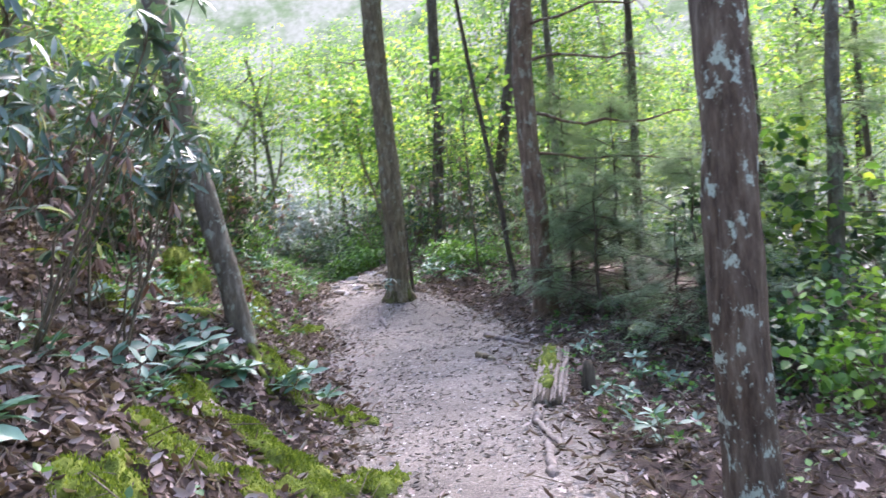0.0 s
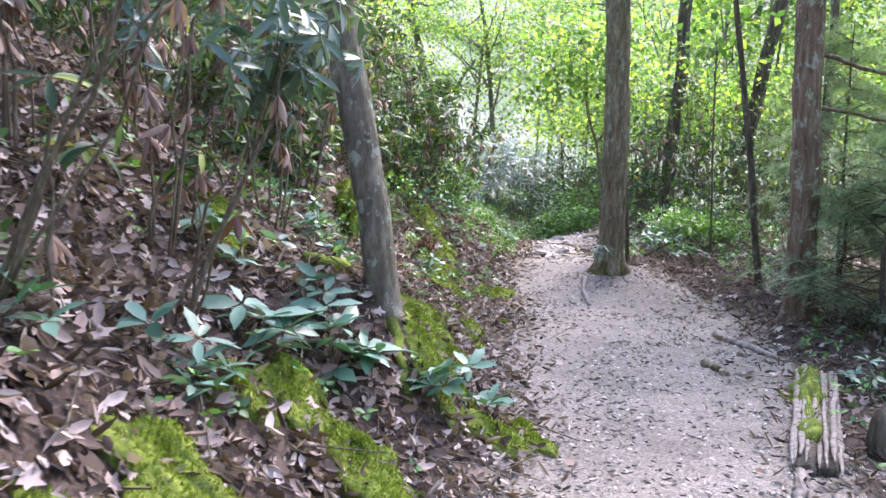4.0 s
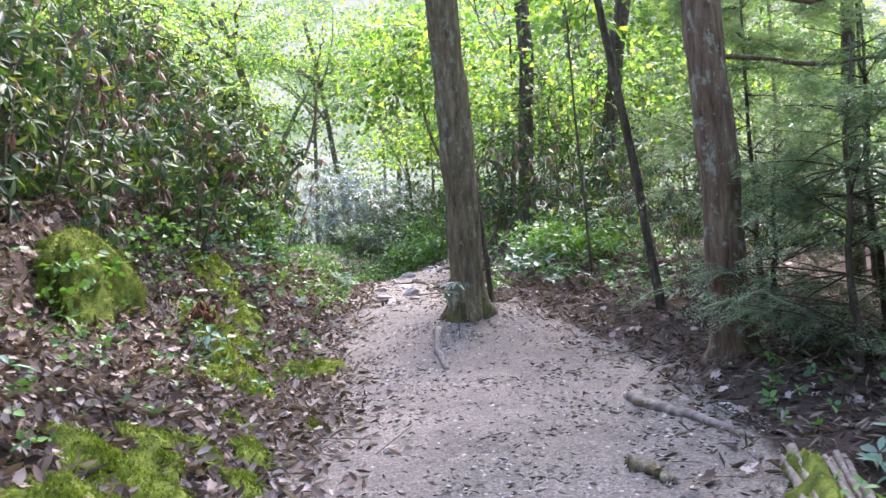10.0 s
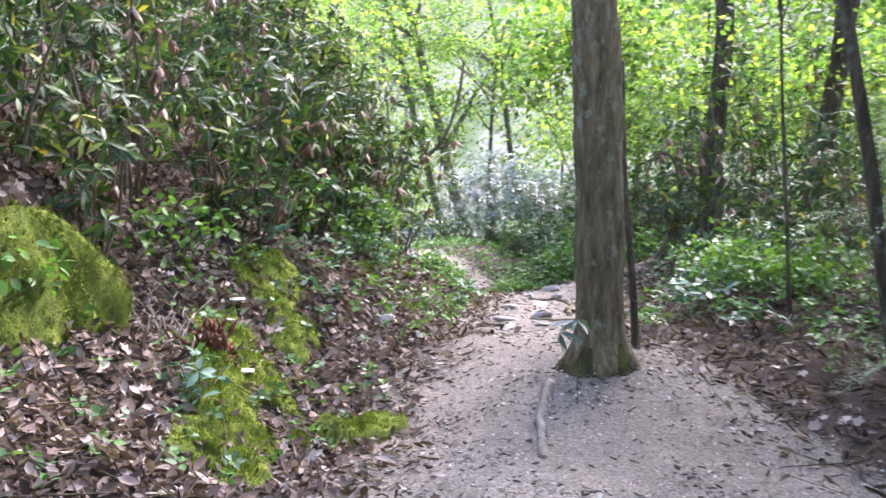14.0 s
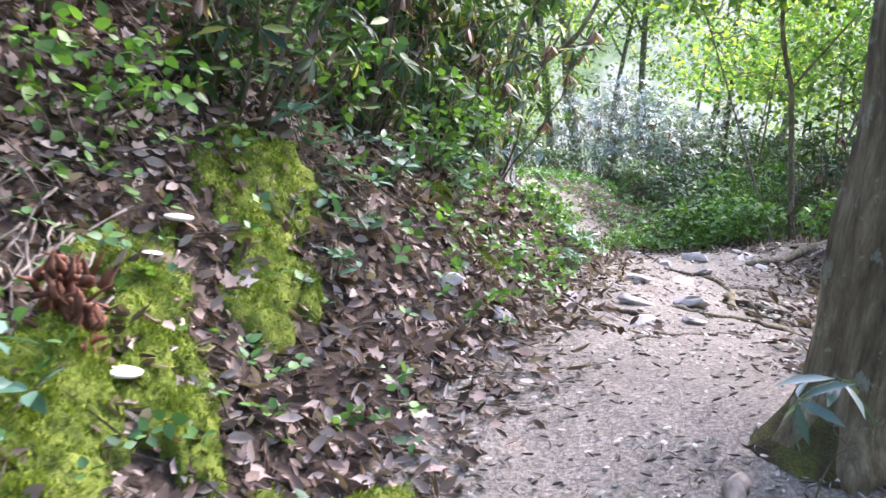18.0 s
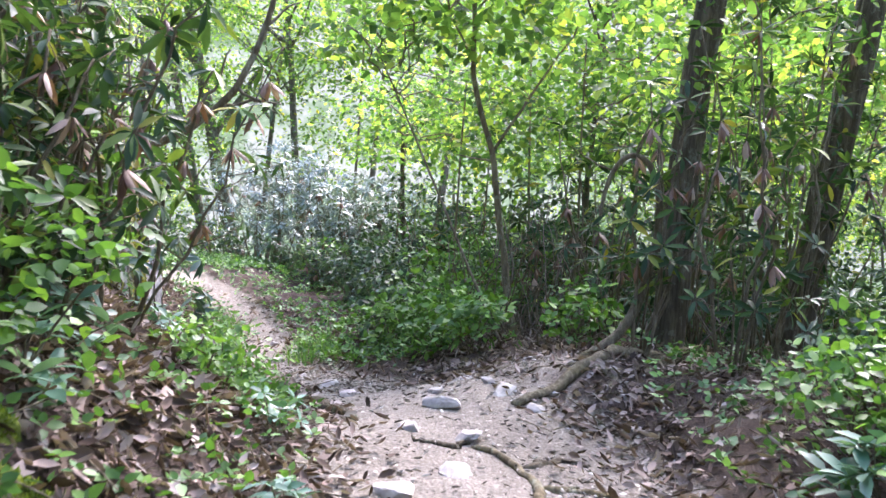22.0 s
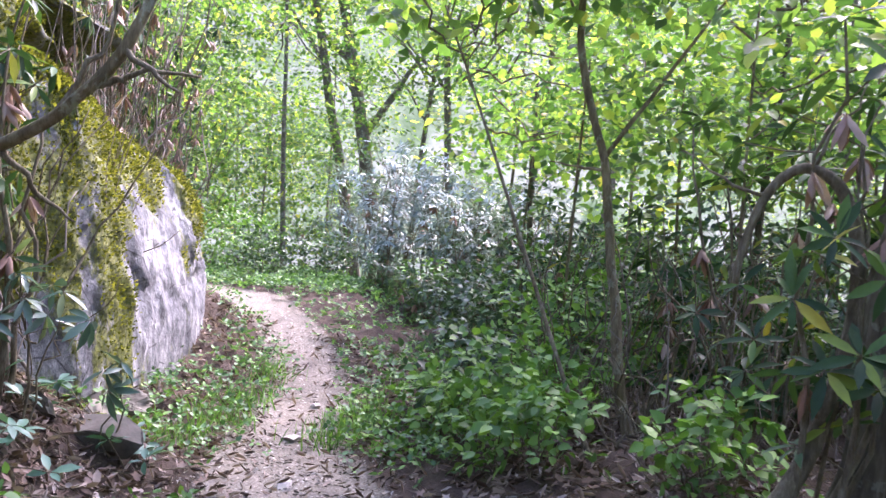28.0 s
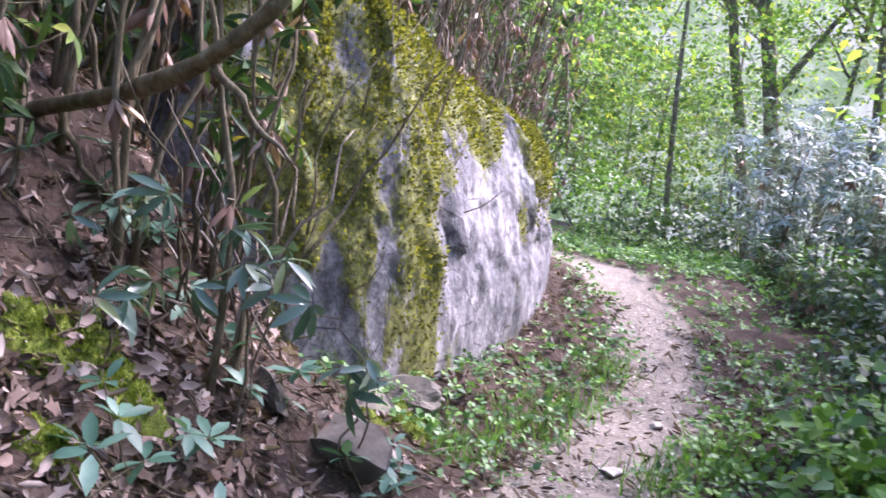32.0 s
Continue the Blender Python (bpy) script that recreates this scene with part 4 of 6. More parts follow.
# dark thicket closing the view right of the dip
shrub_row([(-1.6, 26.0, 2.0, 1.0, 7, 90), (-0.3, 25.6, 2.4, 1.1, 7, 90), (1.0, 25.0, 2.8, 1.1, 7, 90), (2.4, 25.2, 3.0, 1.2, 7, 90), (3.6, 24.0, 3.0, 1.2, 7, 90), (4.2, 21.6, 2.8, 1.2, 7, 90), (3.8, 19.6, 2.6, 1.1, 7, 80), (-2.8, 27.6, 2.2, 1.0, 7, 90), (0.4, 27.4, 3.0, 1.2, 7, 90), (2.2, 27.6, 3.2, 1.3, 7, 90), (4.8, 26.4, 3.2, 1.3, 7, 90), (-4.8, 33.4, 2.6, 1.2, 8, 90)],
          tall=0.95, leaf=0.16, low=0.08, dead=3, shape=SLIM, droop=(-25, 25))


ug0 = np.random.default_rng(58)


def leafy_bush(x, y, h, w, count, seed, label, leaf=0.1, mat=HERB):
    """A low bush of broad leaves in layers on thin stems."""
    rng = np.random.default_rng(seed)
    root = thing("leafy_bush", label, "bush", (x, y, gz(x, y)), "leafy bushes")
    c = in_ball(count, rng, 0.2) * (w, w, h * 0.5) + (0, 0, h * 0.55)
    for k in range(7):
        p = curve((0, 0, -0.05), c[k], 7, 0.03, rng)
        part("stem", mesh_of("stem", *tube(p, np.linspace(0.008, 0.003, 7), 5), TWIG, True), root)
    stuff_part("foliage", *sprays(c, 9, leaf, 0.2, rng, BROAD), mat, root)
    return root


for k, (x, y, h, w, c) in enumerate([(-3.1, 24.2, 1.0, 0.6, 60), (-2.6, 25.2, 1.3, 0.7, 70), (-3.4, 26.2, 1.2, 0.7, 70), (-2.0, 24.6, 1.2, 0.7, 60), (-3.9, 27.8, 1.1, 0.7, 60), (-3.0, 23.4, 0.6, 0.45, 36),
                                      (-3.9, 13.4, 0.5, 0.4, 30), (-4.0, 15.0, 0.6, 0.45, 34), (-3.75, 16.4, 0.6, 0.5, 36), (-4.2, 17.4, 0.7, 0.5, 40), (-3.7, 11.4, 0.5, 0.4, 30), (-4.4, 16.0, 0.9, 0.6, 44), (-4.5, 18.3, 0.9, 0.6, 44), (-4.9, 29.2, 0.8, 0.6, 50), (-8.2, 30.4, 0.9, 0.8, 70), (-9.2, 31.4, 1.2, 1.0, 90), (-7.4, 31.0, 0.9, 0.7, 60), (-10.4, 32.4, 1.6, 1.1, 90)]):
    leafy_bush(x, y, h, w * (0.7 if y > 19 else 1), c, 600 + k, "bright green leafy bush beside the trail", 0.07 if y < 19 else 0.085, HERB if k % 2 or y < 19 else DUSKY)
for k, (x, y, h, w) in enumerate([(-2.35, 22.4, 0.75, 0.4), (-2.65, 23.2, 0.85, 0.45), (-2.0, 21.9, 0.55, 0.35), (-1.1, 21.3, 0.6, 0.4), (-2.2, 23.4, 0.8, 0.4)]):
    leafy_bush(x, y, h, w, 40, 640 + k, "fresh green leafy plant at the edge of the thicket", 0.085)
for k, (x, y, h, w) in enumerate([(0.1, 17.1, 0.5, 0.4), (-0.15, 17.8, 0.55, 0.4), (0.5, 16.7, 0.5, 0.4), (0.8, 17.4, 0.6, 0.45), (0.25, 18.2, 0.6, 0.4)]):
    leafy_bush(x, y, h, w, 44, 720 + k, "bright green leafy plant under the trees", 0.07)
for k, (x, y, h, w) in enumerate([(-3.7, 19.2, 0.34, 0.3), (-3.6, 18.5, 0.34, 0.28)]):
    leafy_bush(x, y, h, w, 44, 660 + k, "low bright green leafy plant on the verge", 0.055)
for k, (x, y, h, w) in enumerate([(3.3, 6.8, 1.1, 0.7), (4.2, 7.7, 1.5, 0.9), (3.0, 7.9, 0.8, 0.6), (4.5, 6.2, 1.4, 0.9), (5.3, 8.6, 1.8, 1.0), (3.6, 9.2, 1.2, 0.8), (5.0, 7.2, 1.6, 0.9)]):
    leafy_bush(x, y, h, w, 60, 680 + k, "leafy green undergrowth beside the start of the trail", 0.11, (HERB, MAPLE, DUSKY)[k % 3])
# dull bushes closing the view behind the sapling
for k in range(46):
    y = ug0.uniform(25.4, 33.5)
    x = ug0.uniform(-2.6, 6) - 0.18 * (y - 24)
    leafy_bush(x, y, ug0.uniform(1.0, 2.7), ug0.uniform(0.6, 1.1), 46, 1600 + k, "dull green leafy bush in the thicket", ug0.uniform(0.1, 0.17), DUSKY if k % 6 else HERB)
# flat layers of maple leaves reaching out at head height
for k, (x, y, h) in enumerate([(-2.4, 25.6, 3.6), (-0.8, 24.6, 4.0), (0.6, 25.6, 4.2), (-2.0, 28.5, 4.4), (1.6, 24.4, 3.8), (-3.6, 29.5, 4.0), (2.8, 23.0, 4.2), (-0.6, 30.5, 4.8), (0.0, 22.2, 3.9), (-1.2, 26.2, 4.4), (-2.9, 29.2, 4.4), (1.4, 26.6, 4.8)]):
    tree("sapling", "young maple with flat layers of yellow green leaves", (x, y, gz(x, y)), h, 0.022, 0.01, BARK_BROWN, (ug0.normal(0, 0.08), 0), (h * 0.8, 1.5, 1.0, 46), 480 + k, 8, 0.3, [], 0.2, 0, 0.02, leaf=0.11, outline=BROAD, group="young maples")


def hemlock_bough(places, ways, length, rng):
    """Flat boughs: side twigs with two rows of needles."""
    out = []
    tw = []
    for p, w in zip(places, ways):
        w = w / np.linalg.norm(w)
        side = np.cross(w, (0, 0, 1.0))
        side = side / np.linalg.norm(side) + (0, 0, rng.normal(0, 0.9))
        side /= np.linalg.norm(side)
        n = 9
        L = length * rng.uniform(0.6, 1.2)
        for i in range(n):
            u = (i + 1) / n
            for s in (-1, 1):
                a = p + w * L * u + (0, 0, -0.12 * L * u * u)
                d = 0.75 * w + s * side + (0, 0, rng.normal(-0.1, 0.1))
                tw.append((a, d / np.linalg.norm(d), L * 0.42 * (1.15 - u) + 0.04))
        tw.append((p, w, L))
    a = np.array([t[0] for t in tw])
    d = np.array([t[1] for t in tw])
    ln = np.array([t[2] for t in tw])
    k = np.maximum((ln / 0.022).astype(int), 5)
    idx = np.repeat(np.arange(len(tw)), k)
    first = np.concatenate([[0], np.cumsum(k)[:-1]])
    j = np.arange(len(idx)) - first[idx]
    pos = a[idx] + d[idx] * (ln[idx] * j / k[idx])[:, None]
    sd = unit(np.cross(d, np.tile((0, 0, 1.0), (len(d), 1))))[idx] * np.where(j % 2, 1, -1)[:, None]
    nd = sd + 0.5 * d[idx] + rng.normal(0, 0.15, (len(idx), 3))
    needle = (np.array([(-.24, 0, 0), (.24, 0, 0), (0, 1, -.1)]), np.array([(0, 1, 2)]))
    return spread(*needle, pos, axes_of(nd, np.tile((0.1, 0, 1.0), (len(idx), 1))), rng.uniform(0.02, 0.034, len(idx)))


def hemlock(x, y, h, r, boughs, seed, low=0.15, label="young dark hemlock with feathery flat boughs"):
    rng = np.random.default_rng(seed)
    root = thing("hemlock", label, "tree", (x, y, gz(x, y)), "young hemlocks")
    p = curve((0, 0, -0.1), (rng.normal(0, 0.1), rng.normal(0, 0.1), h), 14, 0.02, rng)
    part("trunk", mesh_of("trunk", *tube(p, np.linspace(0.035, 0.006, 14), 8, 0.1, seed), BARK_DARK, True), root)
    pl, wy, br = [], [], []
    for b in range(boughs):
        u = rng.uniform(low, 0.97)
        q = p[int(u * 13)]
        a = rng.uniform(0, 2 * np.pi)
        L = r * (1.15 - u) * rng.uniform(0.6, 1.1)
        w = np.array([np.cos(a), np.sin(a), rng.uniform(-0.5, 0.7)])
        e = q + w * L
        br.append(tube([q, (q + e) / 2 + (0, 0, 0.03), e], [0.008, 0.006, 0.003], 5))
        for t in (0.45, 0.75, 1.0):
            for s in (-0.7, 0.0, 0.7):
                a2 = a + s
                pl.append(q + w * L * t)
                wy.append((np.cos(a2), np.sin(a2), rng.normal(-0.15, 0.3)))
    for v, f in br:
        part("branch", mesh_of("branch", v, f, BARK_DARK, True), root)
    stuff_part("foliage", *hemlock_bough(np.array(pl), np.array(wy), 0.3, rng), HEMLOCK, root)
    return root


for k, (x, y, h, r, b) in enumerate([(1.95, 11.5, 2.3, 1.1, 46), (2.5, 12.4, 3.0, 1.3, 50), (2.0, 14.0, 3.4, 1.3, 50), (3.0, 10.4, 2.3, 1.3, 46), (1.75, 12.8, 1.7, 0.9, 30), (3.0, 8.9, 1.8, 1.1, 34), (3.9, 12.2, 4.2, 1.6, 54), (1.9, 15.8, 3.8, 1.4, 46), (3.2, 14.4, 4.4, 1.6, 54), (4.6, 10.2, 4.0, 1.6, 50), (2.6, 9.8, 1.5, 0.9, 26)]):
    hemlock(x, y, h, r, b, 800 + k)


# undergrowth filling the woods behind and to the right
ug = np.random.default_rng(55)
for k in range(72):
    if k < 40:
        y, x = ug.uniform(5, 34), ug.uniform(3.8, 11)
    else:
        y, x = ug.uniform(31, 52), ug.uniform(-22, 8)
        if abs(x + 9) < 4 and y < 38:
            continue
    h = ug.uniform(1.2, 2.8)
    leafy_bush(x, y, h, ug.uniform(0.9, 1.7), 70, 2000 + k, "green leafy undergrowth in the woods", 0.17, (MAPLE, DUSKY, DUSKY)[k % 3])


def dead_brush(x, y, h, w, n, seed, base=None):
    """A tangle of bare twigs."""
    rng = np.random.default_rng(seed)
    root = thing("dead_brush", "tangle of bare grey dead twigs", "brush", (x, y, gz(x, y) if base is None else base), "dead brush")
    for k in range(n):
        a = rng.uniform(0, 6.28)
        p0 = np.array([rng.normal(0, 0.3) * w, rng.normal(0, 0.3) * w, -0.03 if k % 2 else rng.uniform(0, 0.5) * h])
        p = curve(p0, p0 + (w * np.cos(a) * rng.uniform(0.3, 1), w * np.sin(a) * rng.uniform(0.3, 1), h * rng.uniform(0.2, 1)), 8, 0.05, rng)
        part("twig", mesh_of("twig", *tube(p, np.linspace(0.008, 0.003, 8) * rng.uniform(0.6, 1.5), 5), TWIG if k % 3 else DRY_WOOD, True), root)


for k, (x, y, h, w, n) in enumerate([(-1.25, 22.7, 1.3, 0.7, 22), (-0.7, 23.2, 1.5, 0.8, 22), (-1.0, 21.7, 0.9, 0.5, 14), (-1.7, 23.6, 1.4, 0.7, 20), (1.3, 16.4, 1.2, 0.7, 18), (1.9, 15.4, 1.2, 0.7, 18), (1.7, 14.3, 1.0, 0.6, 16),
                                      (-7.4, 24.0, 3.0, 0.9, 26), (-8.2, 25.6, 2.8, 1.0, 26), (-8.9, 27.2, 2.6, 1.0, 26), (-9.6, 28.8, 2.6, 1.0, 26), (-6.8, 22.4, 2.8, 0.8, 22), (0.5, 22.4, 1.4, 0.8, 18), (-2.0, 24.4, 1.5, 0.8, 18), (-1.0, 24.6, 1.7, 0.9, 20), (0.2, 24.0, 1.6, 0.9, 18), (-7.4, 25.2, 3.4, 1.0, 26), (-8.0, 26.6, 3.2, 1.1, 26), (-6.6, 23.2, 3.2, 0.9, 24), (-5.6, 21.3, 1.4, 0.7, 20), (-5.2, 20.9, 1.2, 0.7, 18)]):
    dead_brush(x, y, h, w, n, 3000 + k, None if x > -6 else gz(x, y) + 0.6)

# ---- rock beside the lower trail ----
rock_line = np.array([(-7.75, 21.46, 2.7), (-6.75, 21.56, 2.65), (-6.05, 21.96, 2.75), (-5.75, 22.66, 2.75), (-5.9, 23.46, 2.6), (-6.20, 24.36, 2.25), (-6.45, 25.26, 1.85), (-6.95, 26.2, 1.4), (-7.55, 26.85, 1.0), (-8.4, 27.25, 0.7), (-9.3, 27.4, 0.5), (-10.0, 27.4, 0.3)])
nu, nv = 300, 120
us = np.linspace(0, len(rock_line) - 1, nu)
ui = np.minimum(us.astype(int), len(rock_line) - 2)
uf = (us - ui)[:, None]
line = rock_line[ui] * (1 - uf) + rock_line[ui + 1] * uf
for c in range(3):
    line[:, c] = np.convolve(np.pad(line[:, c], 8, mode="edge"), np.ones(17) / 17, "valid")
tang = unit(np.gradient(line[:, :2], axis=0))
back = np.stack([-tang[:, 1], tang[:, 0]], -1)
vv = np.linspace(0, 1, nv)
face = np.clip(vv / 0.72, 0, 1)
over_top = np.clip((vv - 0.66) / 0.34, 0, 1)
along = np.concatenate([[0], np.cumsum(np.linalg.norm(np.diff(line[:, :2], axis=0), axis=1))])
RV = np.zeros((nu, nv, 3))
base_z = gz_all(line[:, 0], line[:, 1])
for j in range(nv):
    h = np.sin(face[j] * np.pi / 2) ** 0.9
    setback = 0.42 * face[j] ** 1.2 * line[:, 2] + over_top[j] ** 1.3 * 2.6
    RV[:, j, :2] = line[:, :2] + back * (setback - 0.12)[:, None]
    RV[:, j, 2] = base_z + h * line[:, 2] - 0.45 * (1 - smooth(0, 0.06, vv[j])) - 0.4 * over_top[j] ** 2
SA, SH = np.meshgrid(along, 2.3 * np.sin(face * np.pi / 2) ** 0.9 + 2.4 * over_top, indexing="ij")
# jointed faces: each cell is a plane with its own depth and tilt
def facets(count, depth, tilt, seed):
    g = np.random.default_rng(seed)
    pu, pv = SA * 0.9 + SH * 0.42, (SH * 0.9 - SA * 0.42) * 0.75
    pu, pv = pu + 0.06 * vn(SA, SH, 0.25), pv + 0.06 * vn(SA + 7, SH, 0.25)
    su, sv = g.uniform(pu.min(), pu.max(), count), g.uniform(pv.min(), pv.max(), count)
    best, which = np.full(SA.shape, 1e9), np.zeros(SA.shape, int)
    for k in range(count):
        d = (pu - su[k]) ** 2 + (pv - sv[k]) ** 2
        which = np.where(d < best, k, which)
        best = np.minimum(d, best)
    off, tu, tv = g.uniform(-depth, depth, count), g.uniform(-tilt, tilt, count), g.uniform(-tilt, tilt, count)
    return off[which] + tu[which] * (pu - su[which]) + tv[which] * (pv - sv[which])


blocks = 0.7 * (facets(40, 0.03, 0.1, 3) + facets(200, 0.012, 0.1, 4))
for _ in range(3):  # worn joints
    b1 = np.pad(blocks, 1, mode="edge")
    blocks = (b1[:-2, 1:-1] + b1[2:, 1:-1] + b1[1:-1, :-2] + b1[1:-1, 2:] + 2 * blocks) / 6
blocks = blocks + facets(1400, 0.006, 0.17, 6)
brow = -0.02 + 0.3 * smooth(2.6, 3.8, along)[:, None]
mossy = 0.72 * smooth(-0.16, 0.2, vv[None, :] - brow + 0.14 * vn(SA, SH * 0.3, 0.35)) + 0.5 * vn(SA, SH * 0.6, 0.6) + 0.4 * vn(SA + 5, SH * 0.35, 0.2) + 0.25 * vn(SA, SH * 0.5 + 4, 0.1) - 0.2
moss_on = smooth(0.15, 0.4, mossy)
push = blocks + 0.09 * vn(SA, SH, 0.9) + 0.012 * vn(SA + SH * 0.6, SH, 0.3) + 0.008 * vn(SA, SH + 3, 0.13) + 0.01 * vn(SA, SH, 0.06)
push = push + moss_on * (0.02 + 0.02 * vn(SA, SH, 0.12))
RV[..., :2] -= back[:, None] * (push * (0.25 + 0.75 * smooth(0, 0.15, vv))[None] * (1 - 0.5 * over_top)[None])[..., None]
RV[..., 2] += (0.12 * vn(SA, SH, 0.5) + 0.06 * moss_on) * smooth(0.3, 0.8, vv)[None]
ri, rj = np.meshgrid(np.arange(nu - 1), np.arange(nv - 1), indexing="ij")
r0 = ri * nv + rj
rq = np.stack([r0, r0 + nv, r0 + nv + 1, r0 + 1], -1).reshape(-1, 4)
rock_mesh = mesh_of("rock", RV.reshape(-1, 3), rq, ROCK)
at_moss = rock_mesh.attributes.new("moss", "FLOAT", "POINT")
at_moss.data.foreach_set("value", (0.3 + 0.55 * np.clip(mossy, -0.3, 0.8)).ravel().astype(np.float32))
boulder = solo("boulder", rock_mesh, "large streaked grey white rock outcrop overgrown with yellow green moss", "rock")
mr = np.random.default_rng(8)
cover = np.repeat(np.arange(nu * nv), 4)[mr.uniform(0, 1, nu * nv * 4) < np.repeat(np.clip(moss_on.ravel() * (0.35 + 0.5 * mossy.ravel()), 0, 1), 4)]
tuft_pos = RV.reshape(-1, 3)[cover] + mr.normal(0, 0.025, (len(cover), 3))
outward = np.repeat(np.stack([-back[:, 0], -back[:, 1], np.full(nu, 0.7)], -1)[:, None], nv, 1).reshape(-1, 3)[cover] + mr.normal(0, 0.5, (len(cover), 3))
tuft3 = (np.array([(-.4, 0, 0), (.4, 0, 0), (0, 1.0, 0.2)]), np.array([(0, 1, 2)]))
stuff_part("moss", *spread(*tuft3, tuft_pos, axes_of(outward, mr.normal(0, 1, (len(cover), 3))), mr.uniform(0.015, 0.04, len(cover))), ROCK_MOSS, boulder)


def stone(x, y, r, seed, squash=0.6, mat=STONE, label="grey stone lying on the trail", sink=0.35, rot=0.0, hard=False):
    rng = np.random.default_rng(seed)
    cuts = [Vector(rng.normal(0, 1, 3)).normalized() for _ in range(9)]
    reach, bite = (0.46, 0.97) if hard else (0.62, 0.85)
    bm = bmesh.new()
    bmesh.ops.create_icosphere(bm, subdivisions=3 if r < 0.2 else 5, radius=1)
    for v in bm.verts:
        n = noise.noise(v.co * 1.3 + Vector((seed, 0, 0))) * 0.25 + noise.noise(v.co * 3.1 + Vector((0, seed, 0))) * 0.15 + noise.noise(v.co * 8 + Vector((0, seed, 3))) * 0.05 + noise.noise(v.co * 20) * 0.02
        v.co *= 1 + n
        for cut in cuts:
            d = v.co.dot(cut) - reach
            if d > 0:
                v.co -= cut * d * bite
        v.co = Vector((v.co.x * r * 1.2, v.co.y * r * rng.uniform(0.75, 0.8), v.co.z * r * squash))
    me = bpy.data.meshes.new("stone")
    bm.to_mesh(me)
    bm.free()
    me.materials.append(mat)
    if r > 0.2 and not hard:
        me.polygons.foreach_set("use_smooth", np.ones(len(me.polygons), bool))
    ob = solo("stone", me, label, "stone", (x, y, gz(x, y) + r * squash * (0.5 - sink)), "stones")
    ob.rotation_euler = (rng.normal(0, 0.2), rng.normal(0, 0.2), rng.uniform(0, 3) if not rot else rot)
    return ob


for sx, sy, sr, sq, sd in [(-4.66, 21.4, 0.3, 0.85, 4), (-4.98, 21.1, 0.17, 0.8, 9), (-5.35, 22.15, 0.24, 0.6, 9), (-5.5, 22.6, 0.3, 0.6, 5)]:
    stone(sx, sy, sr, sd, sq, FOOT_STONE, "angular brown grey stone at the foot of the rock", 0.3, hard=True)
for k, (x, y, r) in enumerate([(-2.36, 17.48, .16), (-2.1, 17.9, .12), (-1.87, 16.85, .18), (-2.15, 16.5, .12), (-2.05, 18.6, .15), (-2.5, 16.2, .13), (-2.2, 19.3, .16), (-1.8, 19.6, .14), (-2.4, 18.7, .11), (-2.75, 16.9, .12), (-1.75, 16.3, .1), (-1.6, 19.2, .1), (-2.0, 15.9, .12), (-2.6, 15.2, .13), (-2.9, 15.0, .12),
                                (-3.3, 21.2, .14), (-3.7, 22.0, .11), (-4.3, 23.4, .12), (-4.6, 24.6, .09), (-4.2, 24.0, .08), (-0.9, 17.3, .09), (-3.0, 20.2, .12)]):
    stone(x, y, r * 0.9, 30 + k, 0.4, label="pale grey angular stone lying on the trail")


# ---- moss ----
def moss_patch(x, y, rx, ry, h, turn, seed, label="bright green moss cushion on the bank", body=MOSS, hair=MOSS_FUZZ):
    rng = np.random.default_rng(seed)
    na, nr = 40, 16
    a = np.linspace(0, 2 * np.pi, na, endpoint=False)
    edge = 1 + 0.5 * vn(np.cos(a) * 1.6 + seed, np.sin(a) * 1.6, 1.0) + 0.4 * vn(np.cos(a) * 4 + seed, np.sin(a) * 4, 1.0)
    r = np.linspace(0.02, 1.0, nr)
    lx, ly = rx * r[None] * (edge * np.cos(a))[:, None], ry * r[None] * (edge * np.sin(a))[:, None]
    c, s = np.cos(radians(turn)), np.sin(radians(turn))
    wx, wy = x + c * lx - s * ly, y + s * lx + c * ly
    top = np.sqrt(np.maximum(1 - r ** 2.2, 0))[None] * h
    lump = 1 + 0.9 * vn(wx, wy, 0.17) + 0.5 * vn(wx, wy, 0.06)
    z0 = gz(x, y)
    wz = ground(wx, wy) + top * lump + 0.012 - 0.035 * (r[None] > 0.98)
    v = np.stack([wx - x, wy - y, wz - z0], -1).reshape(-1, 3)
    i, j = np.meshgrid(np.arange(na), np.arange(nr - 1), indexing="ij")
    p, q = i * nr + j, ((i + 1) % na) * nr + j
    f = np.concatenate([np.stack([p, p + 1, q + 1], -1).reshape(-1, 3), np.stack([p, q + 1, q], -1).reshape(-1, 3)])
    root = thing("moss_patch", label, "moss", (x, y, z0), "moss patches")
    cushion = part("cushion", mesh_of("cushion", v, f, body, True), root)
    n = int(np.clip(52000 * rx * ry, 700, 9000))
    pick = rng.integers(0, len(v), n)
    tuft = (np.array([(-.35, 0, 0), (.35, 0, 0), (0, 0.2, 1.0)]), np.array([(0, 1, 2)]))
    pos = v[pick] + rng.normal(0, 1, (n, 3)) * (rx * 0.05, ry * 0.05, 0.002)
    d = rng.normal(0, 1, (n, 3))
    stuff_part("fuzz", *spread(*tuft, pos, axes_of(d * (1, 1, 0.2), np.tile((0, 0, 1.0), (n, 1)) + rng.normal(0, 0.4, (n, 3))), rng.uniform(0.007, 0.022, n)), hair, cushion)
    return root


